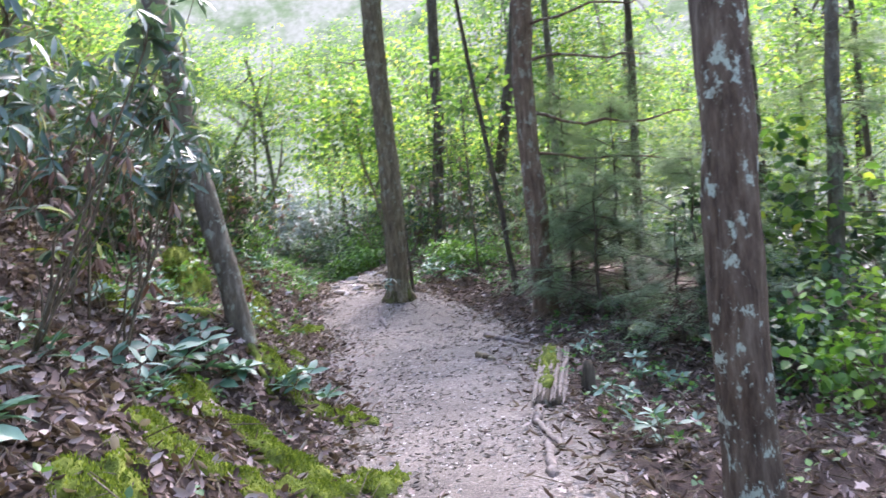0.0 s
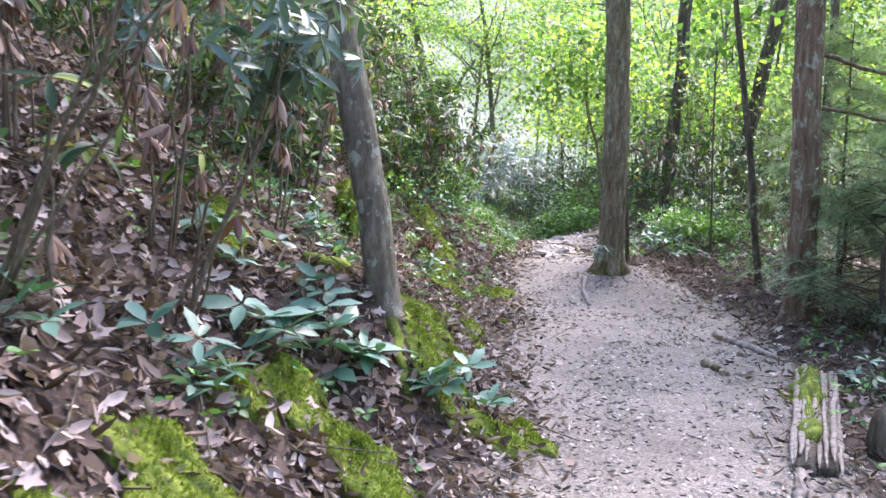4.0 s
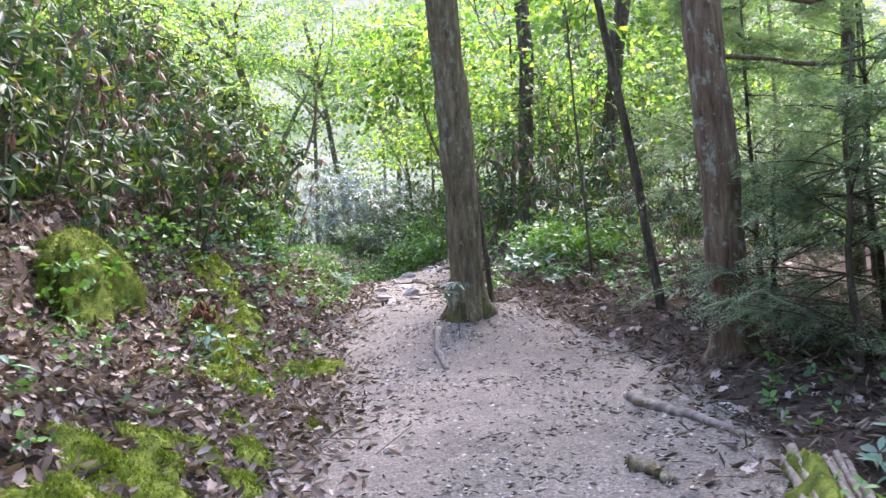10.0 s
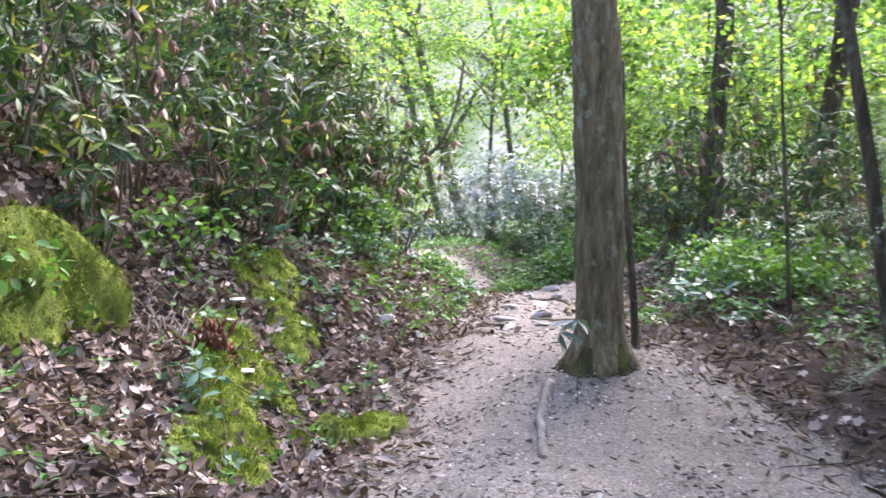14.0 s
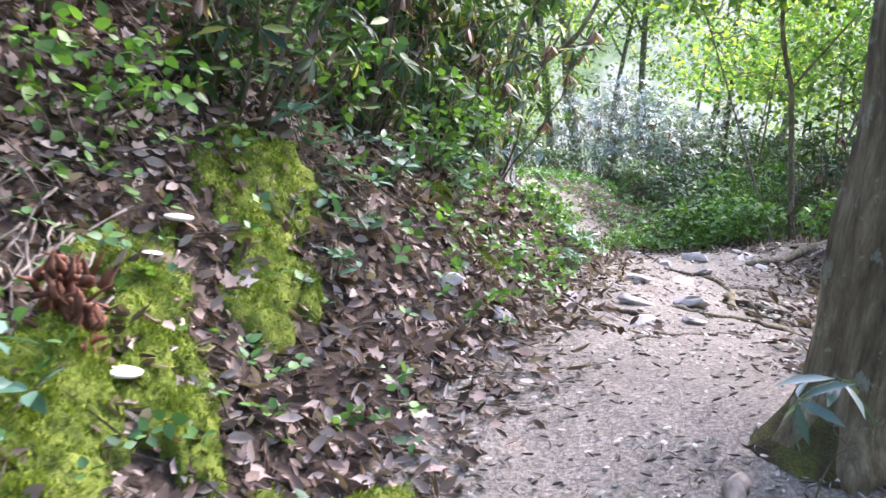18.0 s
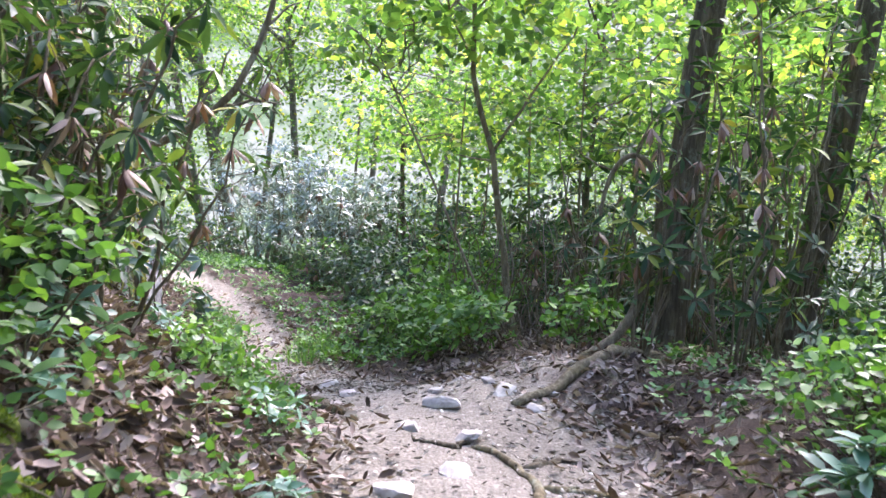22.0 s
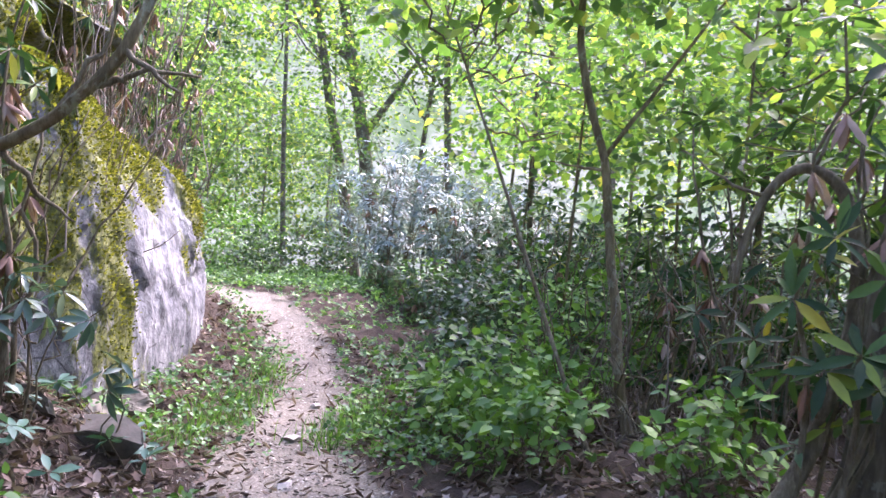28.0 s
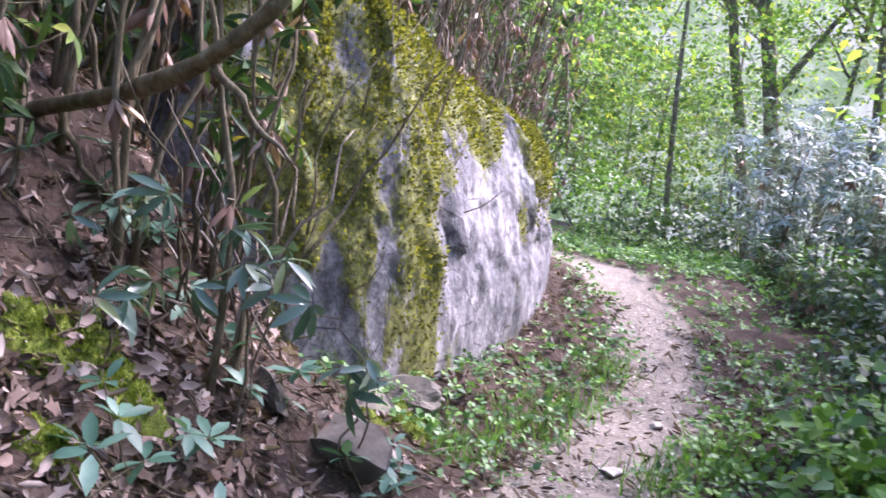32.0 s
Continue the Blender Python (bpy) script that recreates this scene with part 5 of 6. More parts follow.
# moss cushions: place and radius, from the start of the bank to the rock
MOSS_EARLY = [(-1.4, 3.38, 0.21), (-1.54, 3.88, 0.09), (-2.52, 3.98, 0.1), (-1.38, 4.44, 0.22), (-1.63, 4.52, 0.13), (-1.19, 4.59, 0.18), (-0.85, 5.1, 0.2), (-1.78, 5.34, 0.12), (-0.56, 5.43, 0.21), (-1.08, 5.44, 0.24), (-1.72, 5.72, 0.17), (-1.41, 5.76, 0.23), (-1.8, 5.84, 0.12)]
MOSS_BEECH = [(-2.65, 6.73, 0.14), (-1.38, 6.81, 0.15), (-1.46, 6.97, 0.14), (-2.82, 6.98, 0.12), (-1.02, 7.02, 0.17), (-1.27, 7.23, 0.12), (-0.82, 7.2, 0.1), (-0.95, 7.4, 0.09), (-1.64, 7.48, 0.15), (-1.86, 8.34, 0.18), (-2.0, 8.39, 0.14), (-1.72, 8.63, 0.15), (-1.91, 8.68, 0.15), (-2.14, 9.02, 0.24), (-2.04, 9.35, 0.08), (-2.31, 9.62, 0.1), (-1.78, 9.65, 0.11), (-2.19, 9.75, 0.14), (-1.88, 10.17, 0.12), (-2.15, 10.55, 0.09)]
MOSS_STUMP = [(-1.73, 11.03, 0.08), (-2.38, 11.83, 0.1), (-2.6, 11.86, 0.13), (-2.48, 11.89, 0.14), (-2.69, 12.2, 0.17), (-2.53, 12.24, 0.1), (-2.89, 12.28, 0.11), (-2.91, 12.39, 0.14), (-2.45, 12.54, 0.08), (-2.99, 12.6, 0.18), (-2.76, 12.81, 0.12), (-3.3, 12.82, 0.08), (-2.99, 12.95, 0.14), (-3.21, 13.11, 0.12), (-3.37, 13.2, 0.14), (-3.12, 13.65, 0.13), (-3.31, 13.84, 0.13), (-3.57, 13.89, 0.13), (-3.09, 13.96, 0.08)]
MOSS_LATE = [(-3.68, 14.15, 0.1), (-3.5, 14.22, 0.17), (-3.63, 14.28, 0.1), (-2.95, 15.74, 0.08), (-3.29, 16.03, 0.1), (-3.56, 16.17, 0.08), (-4.45, 19.79, 0.08), (-4.92, 19.92, 0.09), (-4.9, 20.06, 0.13), (-4.81, 20.18, 0.11), (-4.72, 20.22, 0.09), (-5.19, 22.03, 0.1), (-5.18, 22.44, 0.1), (-5.47, 22.45, 0.14)]
for k, (x, y, r) in enumerate(MOSS_EARLY + MOSS_BEECH + MOSS_STUMP + MOSS_LATE):
    m = 1.0 if y < 7.4 else 1.15
    moss_patch(x, y, r * m, r * m * 1.26, 0.024 + 0.24 * r, 25 * math.sin(3.7 * k), 40 + k)
moss_patch(0.9, 9.2, 0.08, 0.2, 0.012, -8, 130, "thin green moss beside the edging log")


def mossy_ledge(x, y, z, half, tall, seed):
    """An upright block of bank with a fluted face, wholly grown over with moss."""
    rng = np.random.default_rng(seed)
    na, nb = 120, 50
    th, u = np.linspace(0, 2 * np.pi, na, endpoint=False), np.linspace(0, 1, nb)
    c, sn = np.cos(th), np.sin(th)
    px, py = np.sign(c) * np.abs(c) ** 0.62 * half[0], np.sign(sn) * np.abs(sn) ** 0.62 * half[1]
    shrink = np.sqrt(np.clip(1 - np.clip((u - 0.5) / 0.5, 0, 1) ** 2.0, 0, 1)) * (1 - 0.12 * u)
    flute = 1 + 0.34 * vn(th[:, None] * 2.6, u[None] * 3.1, 1.0) + 0.10 * vn(th[:, None] * 7, u[None] * 1.2 + seed, 1.0) + 0.05 * vn(th[:, None] * 18, u[None] * 3, 1.0) + 0.06 * vn(th[:, None] * 3, u[None] * 5, 1.0)
    vx, vy = px[:, None] * shrink[None] * flute, py[:, None] * shrink[None] * flute
    vz = np.broadcast_to(u * tall, vx.shape) + 0.13 * vn(vx * 4, vy * 4, 1.0) * u
    v = np.stack([vx, vy, vz], -1).reshape(-1, 3)
    i, j = np.meshgrid(np.arange(na), np.arange(nb - 1), indexing="ij")
    p, q = i * nb + j, ((i + 1) % na) * nb + j
    f = np.concatenate([np.stack([p, q, q + 1], -1).reshape(-1, 3), np.stack([p, q + 1, p + 1], -1).reshape(-1, 3)])
    root = thing("mossy_ledge", "upright bank edge covered in thick hanging green moss", "mossy rock", (x, y, z))
    root.rotation_euler = (0, 0, radians(-8))
    body = part("face", mesh_of("face", v, f, MOSS, True), root)
    n = 26000
    pick = rng.integers(0, len(v), n)
    out = v[pick] * (1, 0.6, 0) + (0, 0, -0.12) + rng.normal(0, 0.16, (n, 3))
    tuft = (np.array([(-.3, 0, 0), (.3, 0, 0), (0, 0.9, -0.35)]), np.array([(0, 1, 2)]))
    stuff_part("fuzz", *spread(*tuft, v[pick] + rng.normal(0, 0.012, (n, 3)), axes_of(out, np.tile((0, 0, 1.0), (n, 1)) + rng.normal(0, 0.3, (n, 3))), rng.uniform(0.01, 0.026, n)), SHADED_FUZZ, body)
    return root


mossy_ledge(-3.74, 11.7, gz(-3.4, 11.7) - 0.3, (0.27, 0.58), 1.02, 3)


# ---- roots, logs and sticks ----
def ground_line(pts, lift, n=14, rng=None, wob=0.02):
    """A line laid on the ground through plan points."""
    pts = np.array(pts, float)
    s = np.linspace(0, len(pts) - 1, n)
    x, y = np.interp(s, range(len(pts)), pts[:, 0]), np.interp(s, range(len(pts)), pts[:, 1])
    if rng is not None:
        x, y = x + rng.normal(0, wob, n), y + rng.normal(0, wob, n)
    return np.stack([x, y, ground(x, y, False) + lift], -1)


def lying(name, pts, radius, label, category, mat, lift=0.3, seed=0, taper=0.4, wob=0.02, group="", ends=-0.03):
    rng = np.random.default_rng(seed)
    p = ground_line(pts, radius * lift, 16, rng, wob)
    p[0, 2] += ends
    p[-1, 2] += ends
    o = p[0].copy()
    rad = radius * np.linspace(1, taper, 16) * (1 + rng.normal(0, 0.1, 16))
    return solo(name, mesh_of(name, *tube(p - o, rad, 9, 0.2, seed), mat, True), label, category, o, group)


lying("root", [(0.4, 11.5), (0.52, 11.15), (0.7, 10.95), (0.92, 10.45)], 0.058, "bare grey root lying across the trail", "root", DRY_WOOD, seed=1, group="roots")
lying("root", [(0.24, 10.0), (0.34, 9.8), (0.42, 9.7)], 0.045, "short dark root stub in the trail", "root", BARK_BROWN, 0.4, 2, group="roots")
lying("stick", [(-1.18, 13.85), (-1.14, 13.3), (-0.99, 12.7)], 0.045, "pale split piece of wood lying on the trail", "stick", DRY_WOOD, 0.3, 3, 0.5, 0.004)
lying("mossy_log", [(-2.34, 12.7), (-2.22, 13.0), (-2.12, 13.28)], 0.07, "short moss covered log at the trail's edge", "log", MOSS, 0.2, 4, 0.6, 0.015)
moss_patch(-2.23, 12.98, 0.11, 0.36, 0.09, -22, 95, "moss grown over a short log")
for k, (pts, r) in enumerate([
        ([(-1.55, 17.0), (-1.7, 17.6), (-1.75, 18.1), (-2.0, 18.5)], 0.034), ([(-1.75, 18.1), (-1.5, 18.3), (-1.35, 18.2)], 0.027), ([(-1.7, 17.7), (-1.4, 17.75), (-1.2, 17.6)], 0.031),
        ([(-1.62, 17.3), (-1.35, 17.25), (-1.15, 17.3)], 0.034), ([(-1.5, 17.0), (-1.2, 16.9), (-0.95, 17.1)], 0.027), ([(-2.0, 18.5), (-2.2, 18.4), (-2.4, 18.55)], 0.020), ([(-1.95, 16.7), (-1.7, 16.6), (-1.4, 16.75), (-1.0, 16.5)], 0.024),
        ([(-2.35, 16.0), (-2.1, 16.15), (-1.9, 16.1)], 0.027), ([(-2.6, 15.5), (-2.3, 15.7), (-2.15, 15.65)], 0.027), ([(-2.0, 15.3), (-1.7, 15.9), (-1.5, 16.2)], 0.017), ([(-1.9, 17.2), (-1.85, 16.8), (-1.6, 16.5)], 0.020)]):
    lying("root", pts, r, "gnarled dark root across the rooty trail", "root", BARK_DARK if k % 2 else BARK_BROWN, 0.15, 10 + k, 0.45, 0.03, "roots")
lying("root", [(-0.5, 20.75), (-0.9, 20.2), (-1.25, 19.85), (-1.75, 19.3)], 0.07, "long thick grey brown root running down from a trunk", "root", TWIG, 0.5, 30, 0.45, 0.02, "roots")
lying("root", [(-1.2, 20.0), (-1.05, 19.6), (-1.2, 19.2)], 0.04, "side root on the bare mound", "root", TWIG, 0.4, 31, 0.4, 0.02, "roots")
lying("root", [(-3.6, 20.4), (-3.0, 19.4), (-2.75, 18.9)], 0.05, "dark root at the trail's edge", "root", BARK_DARK, 0.4, 32, 0.5, 0.02, "roots")

lying("root", [(-1.74, 6.95), (-1.6, 6.75), (-1.42, 6.5)], 0.05, "mossy root running down from the leaning trunk", "root", MOSS, 0.2, 33, 0.5, 0.01, "roots")
lying("mossy_log", [(-2.25, 7.0), (-2.0, 7.0)], 0.06, "mossy stub of wood beside the leaning trunk", "log", MOSS, 0.8, 34, 0.9, 0.005)
for k, (x, y, r) in enumerate([(-1.5, 19.6, .08), (-1.9, 19.9, .07), (-1.3, 20.1, .06), (-2.1, 20.4, .09), (-1.6, 20.5, .06), (-1.0, 19.3, .07), (-2.3, 19.8, .08)]):
    stone(x, y, r, 60 + k, 0.5, label="small stone on the bare mound")

# rotting timber edging right of the trail
edge_log = thing("edging_log", "mossy decaying log edging the trail", "log", (0.95, 8.5, gz(0.95, 8.5)))
er = np.random.default_rng(14)
for k in range(16):
    dx = -0.14 + 0.28 * k / 15
    y0, y1 = er.uniform(9.4, 9.9), er.uniform(7.2, 7.6) + 0.35 * (k % 4 == 2)
    p = ground_line([(1.13 + dx, y0), (0.97 + dx + er.normal(0, 0.006), 8.65), (0.77 + dx, y1)], 0.085 - 0.02 * (k % 3) - 0.03 * (k in (0, 15)), 34, er, 0.003) - np.array(edge_log.location)
    rad = er.uniform(0.013, 0.024) * (1 + er.normal(0, 0.06, 34)) * np.minimum(1, np.linspace(6, 0.3, 34))
    part("split_wood", mesh_of("split_wood", *tube(p, rad, 6, 0.3, 5 + k), DRY_WOOD), edge_log)
for dx in (-0.07, 0.06):
    part("core", mesh_of("core", *tube(ground_line([(1.13 + dx, 9.75), (0.97 + dx, 8.65), (0.77 + dx, 7.35)], 0.0, 16, er, 0.006) - np.array(edge_log.location), np.full(16, 0.072), 12, 0.3, 9), BARK_DARK), edge_log, "dark rotten heart of the log")
pm = ground_line([(1.06, 9.75), (0.96, 9.1), (0.88, 8.5), (0.76, 7.8)], 0.04, 20, er, 0.012) - np.array(edge_log.location)
mv, mf = tube(pm, np.linspace(0.08, 0.06, 20) * (1 + er.normal(0, 0.16, 20)), 16, 0.6, 6)
log_moss = part("moss", mesh_of("moss", mv, mf, MOSS, True), edge_log, "green moss on the log")
pick = er.integers(0, len(mv), 900)
tuft2 = (np.array([(-.35, 0, 0), (.35, 0, 0), (0, 0.2, 1.0)]), np.array([(0, 1, 2)]))
stuff_part("fuzz", *spread(*tuft2, mv[pick] + er.normal(0, 0.012, (900, 3)), axes_of(er.normal(0, 1, (900, 3)), np.tile((0, 0, 1.0), (900, 1)) + er.normal(0, 0.4, (900, 3))), er.uniform(0.008, 0.02, 900)), MOSS_FUZZ, log_moss)
stump = thing("stump", "small jagged dark stump beside the log", "stump", (1.2, 8.0, gz(1.2, 8.0)))
v, f = tube([(0, 0, -0.1), (0, 0, 0.1), (0.01, 0, 0.22), (0.01, 0.01, 0.3)], [0.075, 0.065, 0.055, 0.03], 12, 0.35, 8)
part("wood", mesh_of("wood", v, f, BARK_DARK), stump)
for k, (a, b, r) in enumerate([((0.68, 7.4), (0.62, 6.9), .035), ((0.6, 6.9), (0.7, 6.0), .03), ((0.62, 6.2), (0.55, 5.3), .035), ((0.82, 7.1), (0.75, 6.3), .02)]):
    lying("timber", [a, b], r, "weathered split timber along the trail's edge", "timber", DRY_WOOD, 0.4, 50 + k, 0.8, 0.008, "edging timbers")

# rotten red stump with shelf fungus on the bank
rot = thing("rotten_log", "crumbling red rotten wood in the mossy bank", "dead wood", (-3.0, 12.62, gz(-3.0, 12.62)))
rr = np.random.default_rng(61)
for k in range(150):
    u = rr.uniform(0, 1)
    q = np.array([-0.06 + rr.normal(0, 0.05) - 0.05 * u, 0.04 + rr.normal(0, 0.05), -0.12 + 0.44 * u])
    e = q + (rr.normal(0.015, 0.03), rr.normal(-0.02, 0.03), rr.uniform(0.02, 0.09))
    part("splinter", mesh_of("splinter", *tube([q, (q + e) / 2 + rr.normal(0, 0.01, 3), e], np.array([0.016, 0.013, 0.002]) * rr.uniform(0.5, 1.4), 5, 0.6, k), ROT_WOOD), rot)
# heap of dry stalks above it
heap = thing("stick_heap", "heap of dry grey stalks and leaf ribs on the bank", "sticks", (-3.45, 12.75, gz(-3.45, 12.75)))
for k in range(60):
    x, y = rr.normal(0, 0.16), rr.normal(0, 0.2)
    a = rr.normal(0.9, 0.6)
    d = np.array([math.cos(a), -math.sin(a), -0.55]) * rr.uniform(0.12, 0.3)
    q = np.array([x, y, gz(-3.45 + x, 12.75 + y) - heap.location[2] + rr.uniform(0.02, 0.1)])
    part("stalk", mesh_of("stalk", *tube(curve(q - d * 0.5, q + d * 0.5, 5, 0.008, rr), np.linspace(0.007, 0.003, 5), 4), DRY_WOOD, True), heap)
for x, y, dz, r in [(-2.9, 12.7, 0.1, 0.055), (-3.42, 13.45, 0.1, 0.06), (-3.4, 13.3, 0.04, 0.04)]:
    bm = bmesh.new()
    bmesh.ops.create_uvsphere(bm, u_segments=20, v_segments=10, radius=r)
    for vtx in bm.verts:
        vtx.co.z *= 0.2 if vtx.co.z > 0 else 0.3
        vtx.co *= 1 + 0.12 * noise.noise(vtx.co * 18)
    me = bpy.data.meshes.new("fungus")
    bm.to_mesh(me)
    bm.free()
    me.materials.append(MUSH)
    me.polygons.foreach_set("use_smooth", np.ones(len(me.polygons), bool))
    solo("mushroom", me, "pale white shelf fungus", "mushroom", (x, y, gz(x, y) + dz), "mushrooms")

# crooked branches reaching over the bank and the rock
way = np.array([(-6.9, 20.25, 1.3), (-6.5, 20.32, 1.62), (-5.95, 20.38, 1.74), (-5.2, 20.4, 1.88), (-4.62, 20.42, 2.1), (-4.3, 20.42, 2.32), (-4.08, 20.42, 2.5), (-3.97, 20.42, 2.72), (-3.8, 20.45, 3.15), (-3.75, 20.5, 3.9)])
ws = np.linspace(0, len(way) - 1, 60)
p = np.stack([np.convolve(np.pad(np.interp(ws, range(len(way)), way[:, c]), 4, mode="edge"), np.ones(9) / 9, "valid") for c in range(3)], -1)
p += 0.012 * np.stack([vn(ws * 1.7 + 9 * c, ws * 0, 1.0) for c in range(3)], -1) + np.array((-0.06, 0, 0.14))
bent = thing("bent_trunk", "crooked brown rhododendron trunk bent over the rock", "trunk", tuple(p[0]))
part("trunk", mesh_of("trunk", *tube(p - p[0], np.linspace(0.05, 0.02, 60), 10, 0.2, 3), BARK_BROWN, True), bent)
tr_rng = np.random.default_rng(17)
for i, d in ((3, (-0.1, 0.1, -1.1)), (8, (0.1, 0.2, 0.9)), (14, (0.2, 0.3, -0.5)), (19, (0.1, 0.25, 0.8)), (25, (0.35, 0.2, -0.35)), (30, (0.3, 0.1, 0.7)), (36, (0.5, 0.15, 0.1)), (42, (0.4, -0.1, -0.2)), (48, (0.3, 0.2, 0.5))):
    q = p[i] - p[0]
    part("branch", mesh_of("branch", *tube(curve(q, q + np.array(d), 9, 0.03, tr_rng), np.linspace(0.022, 0.006, 9), 6, 0.15, i), TWIG, True), bent)


# crooked bare stem rising from the bare mound
way = np.array([(-1.36, 20.2, 0.73), (-1.06, 20.3, 0.85), (-0.8, 20.4, 1.1), (-0.69, 20.45, 1.5), (-0.62, 20.45, 1.89), (-0.68, 20.45, 2.26), (-0.81, 20.45, 2.43), (-0.99, 20.45, 2.4), (-1.1, 20.45, 2.1), (-1.11, 20.45, 1.88)])
ws = np.linspace(0, len(way) - 1, 50)
p = np.stack([np.convolve(np.pad(np.interp(ws, range(len(way)), way[:, c]), 3, mode="edge"), np.ones(7) / 7, "valid") for c in range(3)], -1)
p[:3, 2] -= 0.1
stem_base = thing("crooked_stem", "crooked bare grey brown stem rising from the mound", "stem", tuple(p[0]))
part("stem", mesh_of("stem", *tube(p - p[0], np.linspace(0.042, 0.014, 50), 9, 0.15, 5), TWIG, True), stem_base)
sr = np.random.default_rng(21)
for i in (18, 24, 28, 34, 40, 44, 48):
    q = p[i] - p[0]
    part("twig", mesh_of("twig", *tube(curve(q, q + (sr.normal(0, 0.25), sr.normal(0, 0.15), sr.uniform(0.05, 0.45)), 7, 0.02, sr), np.linspace(0.01, 0.003, 7), 5), TWIG, True), stem_base)


# ---- seedlings and herbs ----
def seedling(x, y, size, whorls, leaf, seed, mat=SEEDLING, label="small rhododendron seedling with blue green leaves"):
    rng = np.random.default_rng(seed)
    root = thing("seedling", label, "seedling", (x, y, gz(x, y)), "seedlings")
    tips = []
    for k in range(whorls):
        a, r = rng.uniform(0, 6.28), size * rng.uniform(0.15, 1)
        e = np.array([r * np.cos(a), r * np.sin(a), 0])
        e[2] = gz(x + e[0], y + e[1]) - root.location[2] + rng.uniform(0.08, 0.24)
        tips.append(e)
        part("stem", mesh_of("stem", *tube(curve((0.3 * e[0], 0.3 * e[1], -0.03), e, 5, 0.008, rng), np.linspace(0.006, 0.003, 5), 5), TWIG, True), root)
    stuff_part("foliage", *leaf_whorls(np.array(tips), np.tile((0, 0, 1.0), (whorls, 1)) + rng.normal(0, 0.25, (whorls, 3)), (4, 7), leaf * 1.2, rng, WIDE, (-12, 35)), mat, root)
    return root


for k, (x, y, s, w, l) in enumerate([
        (-2.0, 3.3, .35, 16, .14), (-1.9, 2.6, .3, 12, .14), (-1.95, 5.1, .25, 7, .12), (-1.98, 5.86, .14, 5, .17), (-1.75, 6.26, .16, 6, .16), (-1.58, 6.32, .12, 4, .15), (-1.96, 6.44, .12, 3, .13), (-1.3, 6.72, .12, 4, .14), (-1.15, 7.23, .12, 4, .14), (-2.5, 6.5, .3, 6, .12), (-2.2, 4.3, .25, 6, .1),
        (-2.9, 8.3, .35, 12, .1), (-3.2, 9.5, .4, 14, .1), (-2.9, 12.2, .2, 7, .09), (-3.5, 14.6, .35, 12, .1), (-3.55, 15.4, .3, 10, .1), (-3.7, 16.6, .4, 14, .11), (-4.0, 17.4, .4, 14, .12), (-3.1, 14.2, .15, 5, .08), (-2.7, 16.9, .2, 6, .08), (-3.1, 18.2, .3, 9, .08),
        (-0.3, 17.2, .3, 10, .12), (-0.1, 16.4, .3, 10, .12), (0.2, 15.8, .3, 10, .1), (-4.5, 20.1, .4, 8, .11), (-5.0, 20.9, .35, 8, .11), (-4.4, 21.4, .3, 7, .1), (-5.6, 20.6, .4, 9, .12), (1.3, 7.4, .2, 6, .1), (1.5, 6.2, .3, 8, .1), (1.4, 9.6, .2, 6, .09), (2.0, 8.4, .3, 9, .1)]):
    seedling(x, y, s, w, l, 700 + k)

LOW = leaf_mat("low_herb_leaves", [(0.0, (0.03, 0.08, 0.025)), (0.5, (0.07, 0.16, 0.05)), (1.0, (0.16, 0.3, 0.07))], 0.5, 0.3)


def herb_field(name, label, boxes, leaf, seed, mat=LOW, keep=0.0, high=0.12):
    """Low herbs strewn over patches of ground, clear of the trail."""
    rng = np.random.default_rng(seed)
    pts = []
    for x0, y0, x1, y1, n in boxes:
        pts.append(np.stack([rng.uniform(x0, x1, n), rng.uniform(y0, y1, n)], -1))
    p = np.concatenate(pts)
    o = trail_at(p[:, 0], p[:, 1])
    clear = bare_mound(p[:, 0], p[:, 1]) < 0.3
    p = p[clear & (np.abs(o[:, 0]) - o[:, 2] > keep + 0.12 * rng.normal(0, 1, len(p)))]
    z = gz_all(p[:, 0], p[:, 1]) + rng.uniform(0.03, high, len(p))
    tips = np.stack([p[:, 0], p[:, 1], z], -1)
    v, f = leaf_whorls(tips, np.tile((0, 0, 1.0), (len(p), 1)) + rng.normal(0, 0.35, (len(p), 3)), (3, 5), leaf, rng, BROAD, (-10, 45))
    solo(name, mesh_of(name, v, f, mat), label, "plants", kind="stuff")


herb_field("low_herbs", "low green herbs growing along the trail and bank", [
    (-4.5, 14.5, -2.4, 18.6, 150), (-3.8, 8, -2.2, 14.5, 260), (-8, 25.5, -5.6, 31, 350), (-0.9, 15.6, 2.0, 21, 800), (0.6, 14.5, 2.5, 17, 260), (-6.5, 21.8, -3.4, 30, 600), (-6.0, 22.2, -4.5, 26.5, 500), (-4.6, 22.0, -2.4, 27, 420), (-5.6, 25.5, -4.0, 30, 300), (-9.5, 28.5, -6.0, 32, 700), (1.0, 5, 3, 12, 200), (-6, 29, -2, 33, 500), (-10, 29.5, -6.5, 35, 700), (-7.8, 26.5, -5.4, 32, 500), (-13, 33, -8, 39, 500), (-3.5, 1.5, -1.2, 8, 120)], 0.055, 91, high=0.2)
herb_field("fresh_herbs", "bright yellow green herbs on the sunny verge", [(-3.6, 15.0, -2.5, 18.5, 150), (-4.0, 18.5, -2.9, 21.2, 420), (-3.4, 22.6, -2.2, 26, 500), (-4, 27, -2, 30, 300), (-9.5, 28.6, -6.4, 33, 700), (-4.4, 23.2, -3.4, 25.5, 200)], 0.06, 92, HERB)

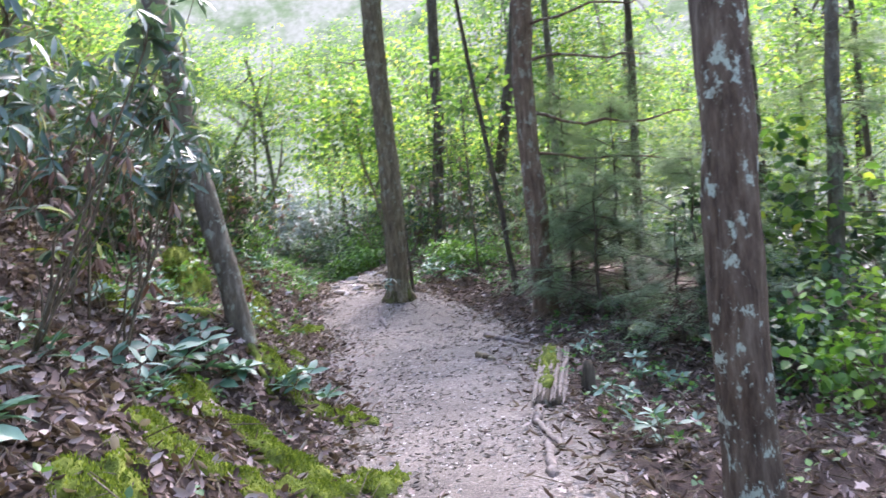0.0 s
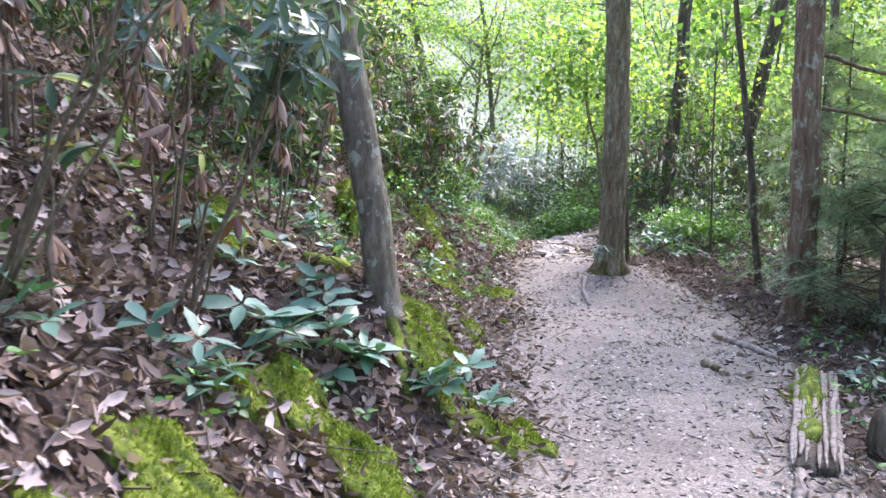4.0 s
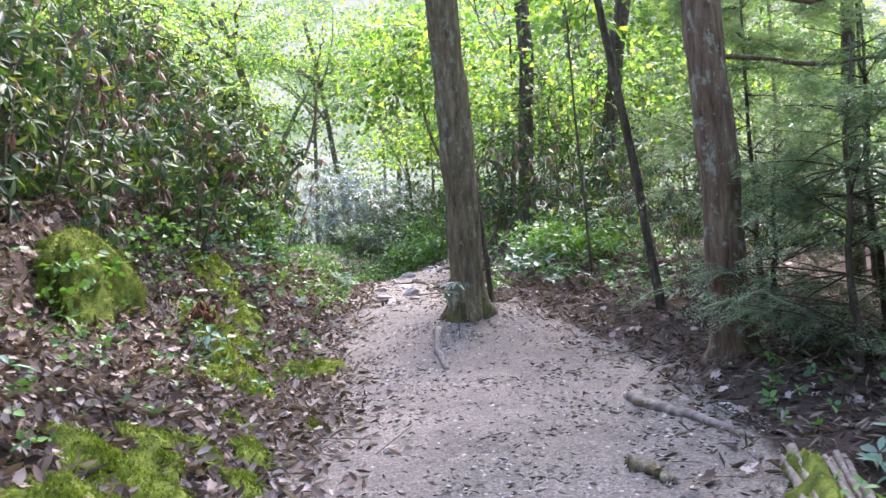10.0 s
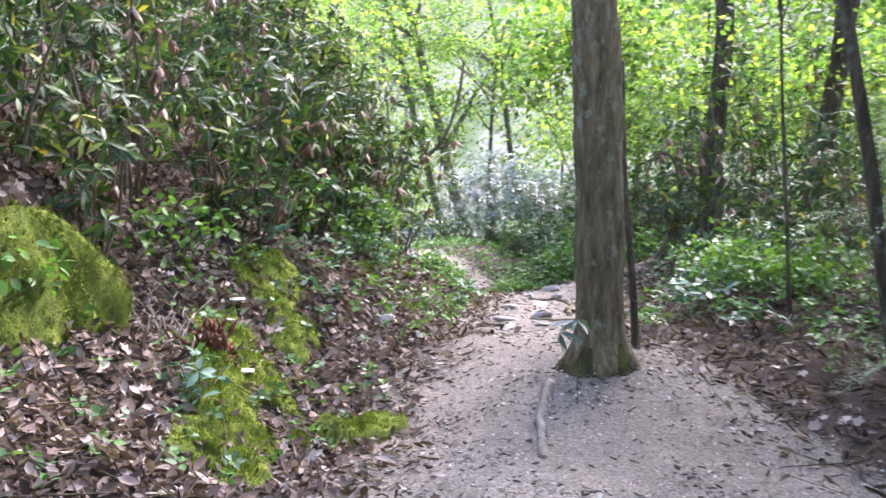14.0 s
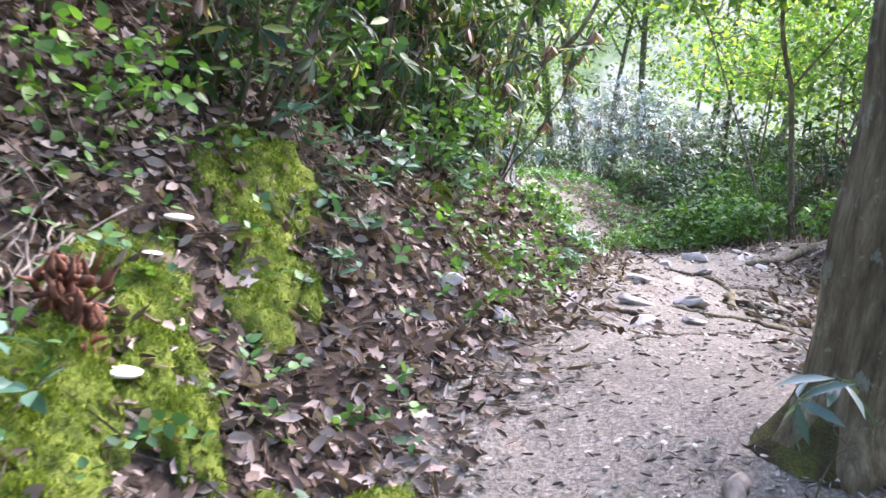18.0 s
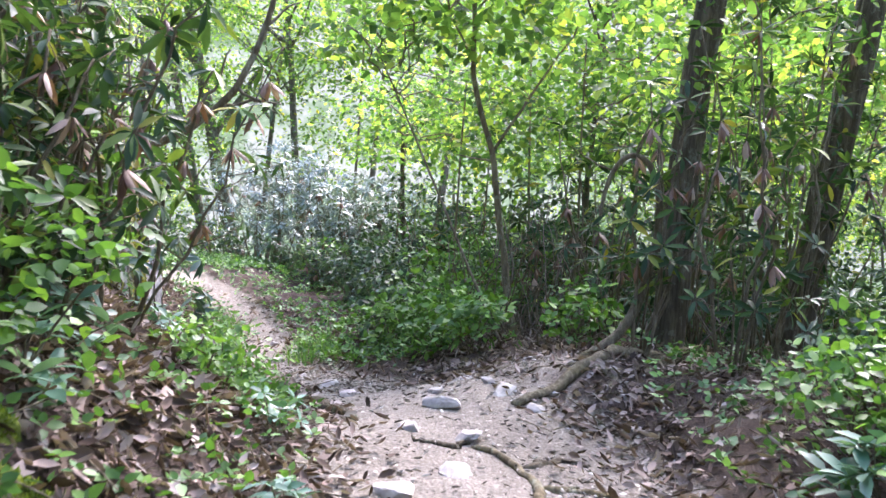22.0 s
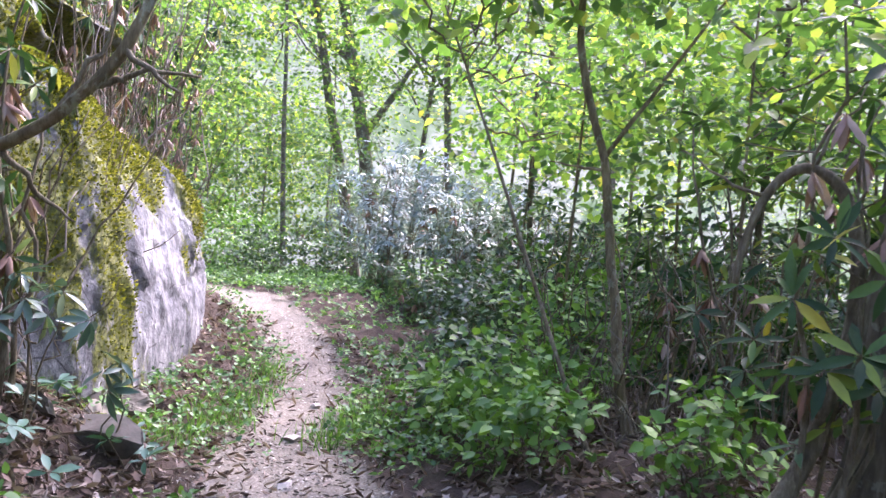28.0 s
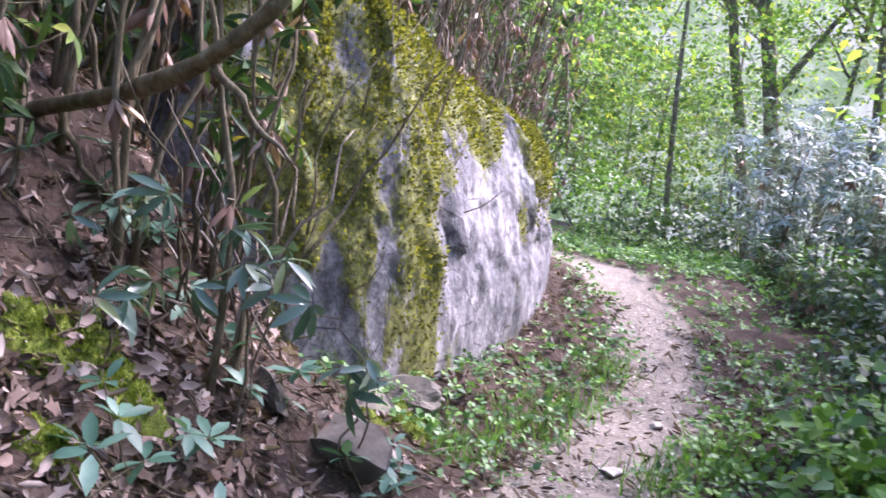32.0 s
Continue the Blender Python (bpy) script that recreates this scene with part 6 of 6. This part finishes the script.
# grass tufts by the lower trail
gr = np.random.default_rng(93)
gp = np.concatenate([np.stack([gr.normal(cx, 0.14, 110), gr.normal(cy, 0.2, 110)], -1) for cx, cy in [(-5.0, 23.4), (-5.15, 24.2), (-3.9, 24.1), (-4.0, 23.5), (-5.4, 25.2), (-4.9, 22.7)]])
gd = gr.normal(0, 0.35, (len(gp), 3)) + (0, 0, 1)
blade = (np.array([(-.03, 0, 0), (.03, 0, 0), (.02, .6, .05), (-.02, .6, .05), (0, 1, .22)]), np.array([(0, 1, 2), (0, 2, 3), (3, 2, 4)]))
gv, gf = spread(*blade, np.stack([gp[:, 0], gp[:, 1], gz_all(gp[:, 0], gp[:, 1])], -1), axes_of(gd, gr.normal(0, 1, (len(gp), 3))), gr.uniform(0.12, 0.26, len(gp)))
solo("grass", mesh_of("grass", gv, gf, HERB), "tufts of green grass at the trail's edge", "grass", kind="stuff")


# ---- leaf litter and trail debris ----
def litter(name, label, n, area, seed, mat, shape, size, where, lift=0.012, tilt=0.35):
    rng = np.random.default_rng(seed)
    x, y = rng.uniform(area[0], area[2], n), rng.uniform(area[1], area[3], n)
    o = trail_at(x, y)
    over = np.abs(o[:, 0]) - o[:, 2]
    keep = where(x, y, o[:, 0], over, rng)
    x, y = x[keep], y[keep]
    m = len(x)
    nr = ground_normal(x, y) + rng.normal(0, tilt, (m, 3)) * (1, 1, 0.3)
    a = rng.uniform(0, 2 * np.pi, m)
    d = np.stack([np.cos(a), np.sin(a), np.zeros(m)], -1)
    d = d - (d * unit(nr)).sum(-1, keepdims=True) * unit(nr)
    pos = np.stack([x, y, gz_all(x, y) + lift + rng.uniform(0, 0.02, m)], -1)
    v, f = spread(*shape, pos, axes_of(d, nr), rng.uniform(size[0], size[1], m))
    return solo(name, mesh_of(name, v, f, mat), label, "leaves", kind="stuff")


def off_trail(x, y, s, over, rng):
    near = np.exp(-np.maximum(over - 2.6, 0) / 1.4) * np.where(s < 0, 1, 0.8)
    mound = bare_mound(x, y) > 0.6
    mound &= rng.uniform(0, 1, len(x)) > 0.3
    return ~mound & (over > 0.22 * rng.normal(0, 1, len(x)) - 0.1) & (rng.uniform(0, 1, len(x)) < near)


litter("leaf_litter", "brown dead leaves covering the bank", 36000, (-7, -1, 4, 27), 1, LITTER, NARROW, (0.035, 0.105), off_trail, 0.012, 0.5)
THIN = (NARROW[0] * (0.5, 1.0, 1.8), NARROW[1])
litter("rolled_leaf_litter", "narrow rolled brown leaves covering the bank", 64000, (-7, -1, 4, 27), 8, LITTER, THIN, (0.04, 0.12), off_trail, 0.015, 0.7)
litter("oak_leaf_litter", "lobed brown dead leaves lying on the bank", 11000, (-6, -1, 3.5, 22), 2, LITTER, LOBED, (0.06, 0.11), off_trail, 0.025, 0.4)


litter("curled_leaf_litter", "curled withered leaves and stalks on the bank", 46000, (-5.2, 1, -0.8, 21), 7, LITTER, CURLED, (0.04, 0.11), off_trail, 0.02, 0.7)


def on_trail(x, y, s, over, rng):
    clump = rng.uniform(0, 1, len(x)) < 0.2 + 0.8 * smooth(-0.3, 0.5, vn(x, y, 0.45) + 0.5 * vn(x, y, 0.17))
    return clump & ((over < 0.25) | (bare_mound(x, y) > 0.3))


def few_on_trail(x, y, s, over, rng):
    return (over < 0.15) & (rng.uniform(0, 1, len(x)) < 0.2 + 0.8 * smooth(-0.8, 0.1, over) + 0.3 * smooth(0, 0.6, s) * smooth(9, 11, y) * smooth(17, 15, y))


litter("trail_chips", "pale stone chips and bark bits strewn on the trail", 80000, (-7.5, -1, 2, 30), 3, CHIPS, CHIP, (0.008, 0.034), on_trail, 0.002, 0.2)
TORN = (CURLED[0] * (1.25, 1.0, 0.35), CURLED[1])
litter("trail_leaves", "broken dead leaves scattered on the trail", 34000, (-7.5, -1, 2, 30), 4, TRAIL_LEAF, TORN, (0.012, 0.04), few_on_trail, 0.001, 0.16)

litter("trail_slivers", "thin leaf and bark slivers trodden into the trail", 60000, (-5, -1, 2, 24), 9, CHIPS, THIN, (0.02, 0.055), on_trail, 0.003, 0.12)
STICK = (np.array([(-.012, 0, 0), (.012, 0, 0), (0, 0, .02), (-.008, 1, .02), (.008, 1, .02), (0, 1, .035)]), np.array([(0, 1, 4), (0, 4, 3), (1, 2, 5), (1, 5, 4), (2, 0, 3), (2, 3, 5)]))
litter("fallen_twigs", "thin fallen twigs among the leaves", 9000, (-5.5, 0, 3, 22), 5, TWIG, STICK, (0.08, 0.42), off_trail, 0.02, 0.25)
litter("trail_twigs", "short twigs lying on the trail", 900, (-5, 0, 2, 26), 6, TWIG, STICK, (0.06, 0.2), on_trail, 0.006, 0.1)
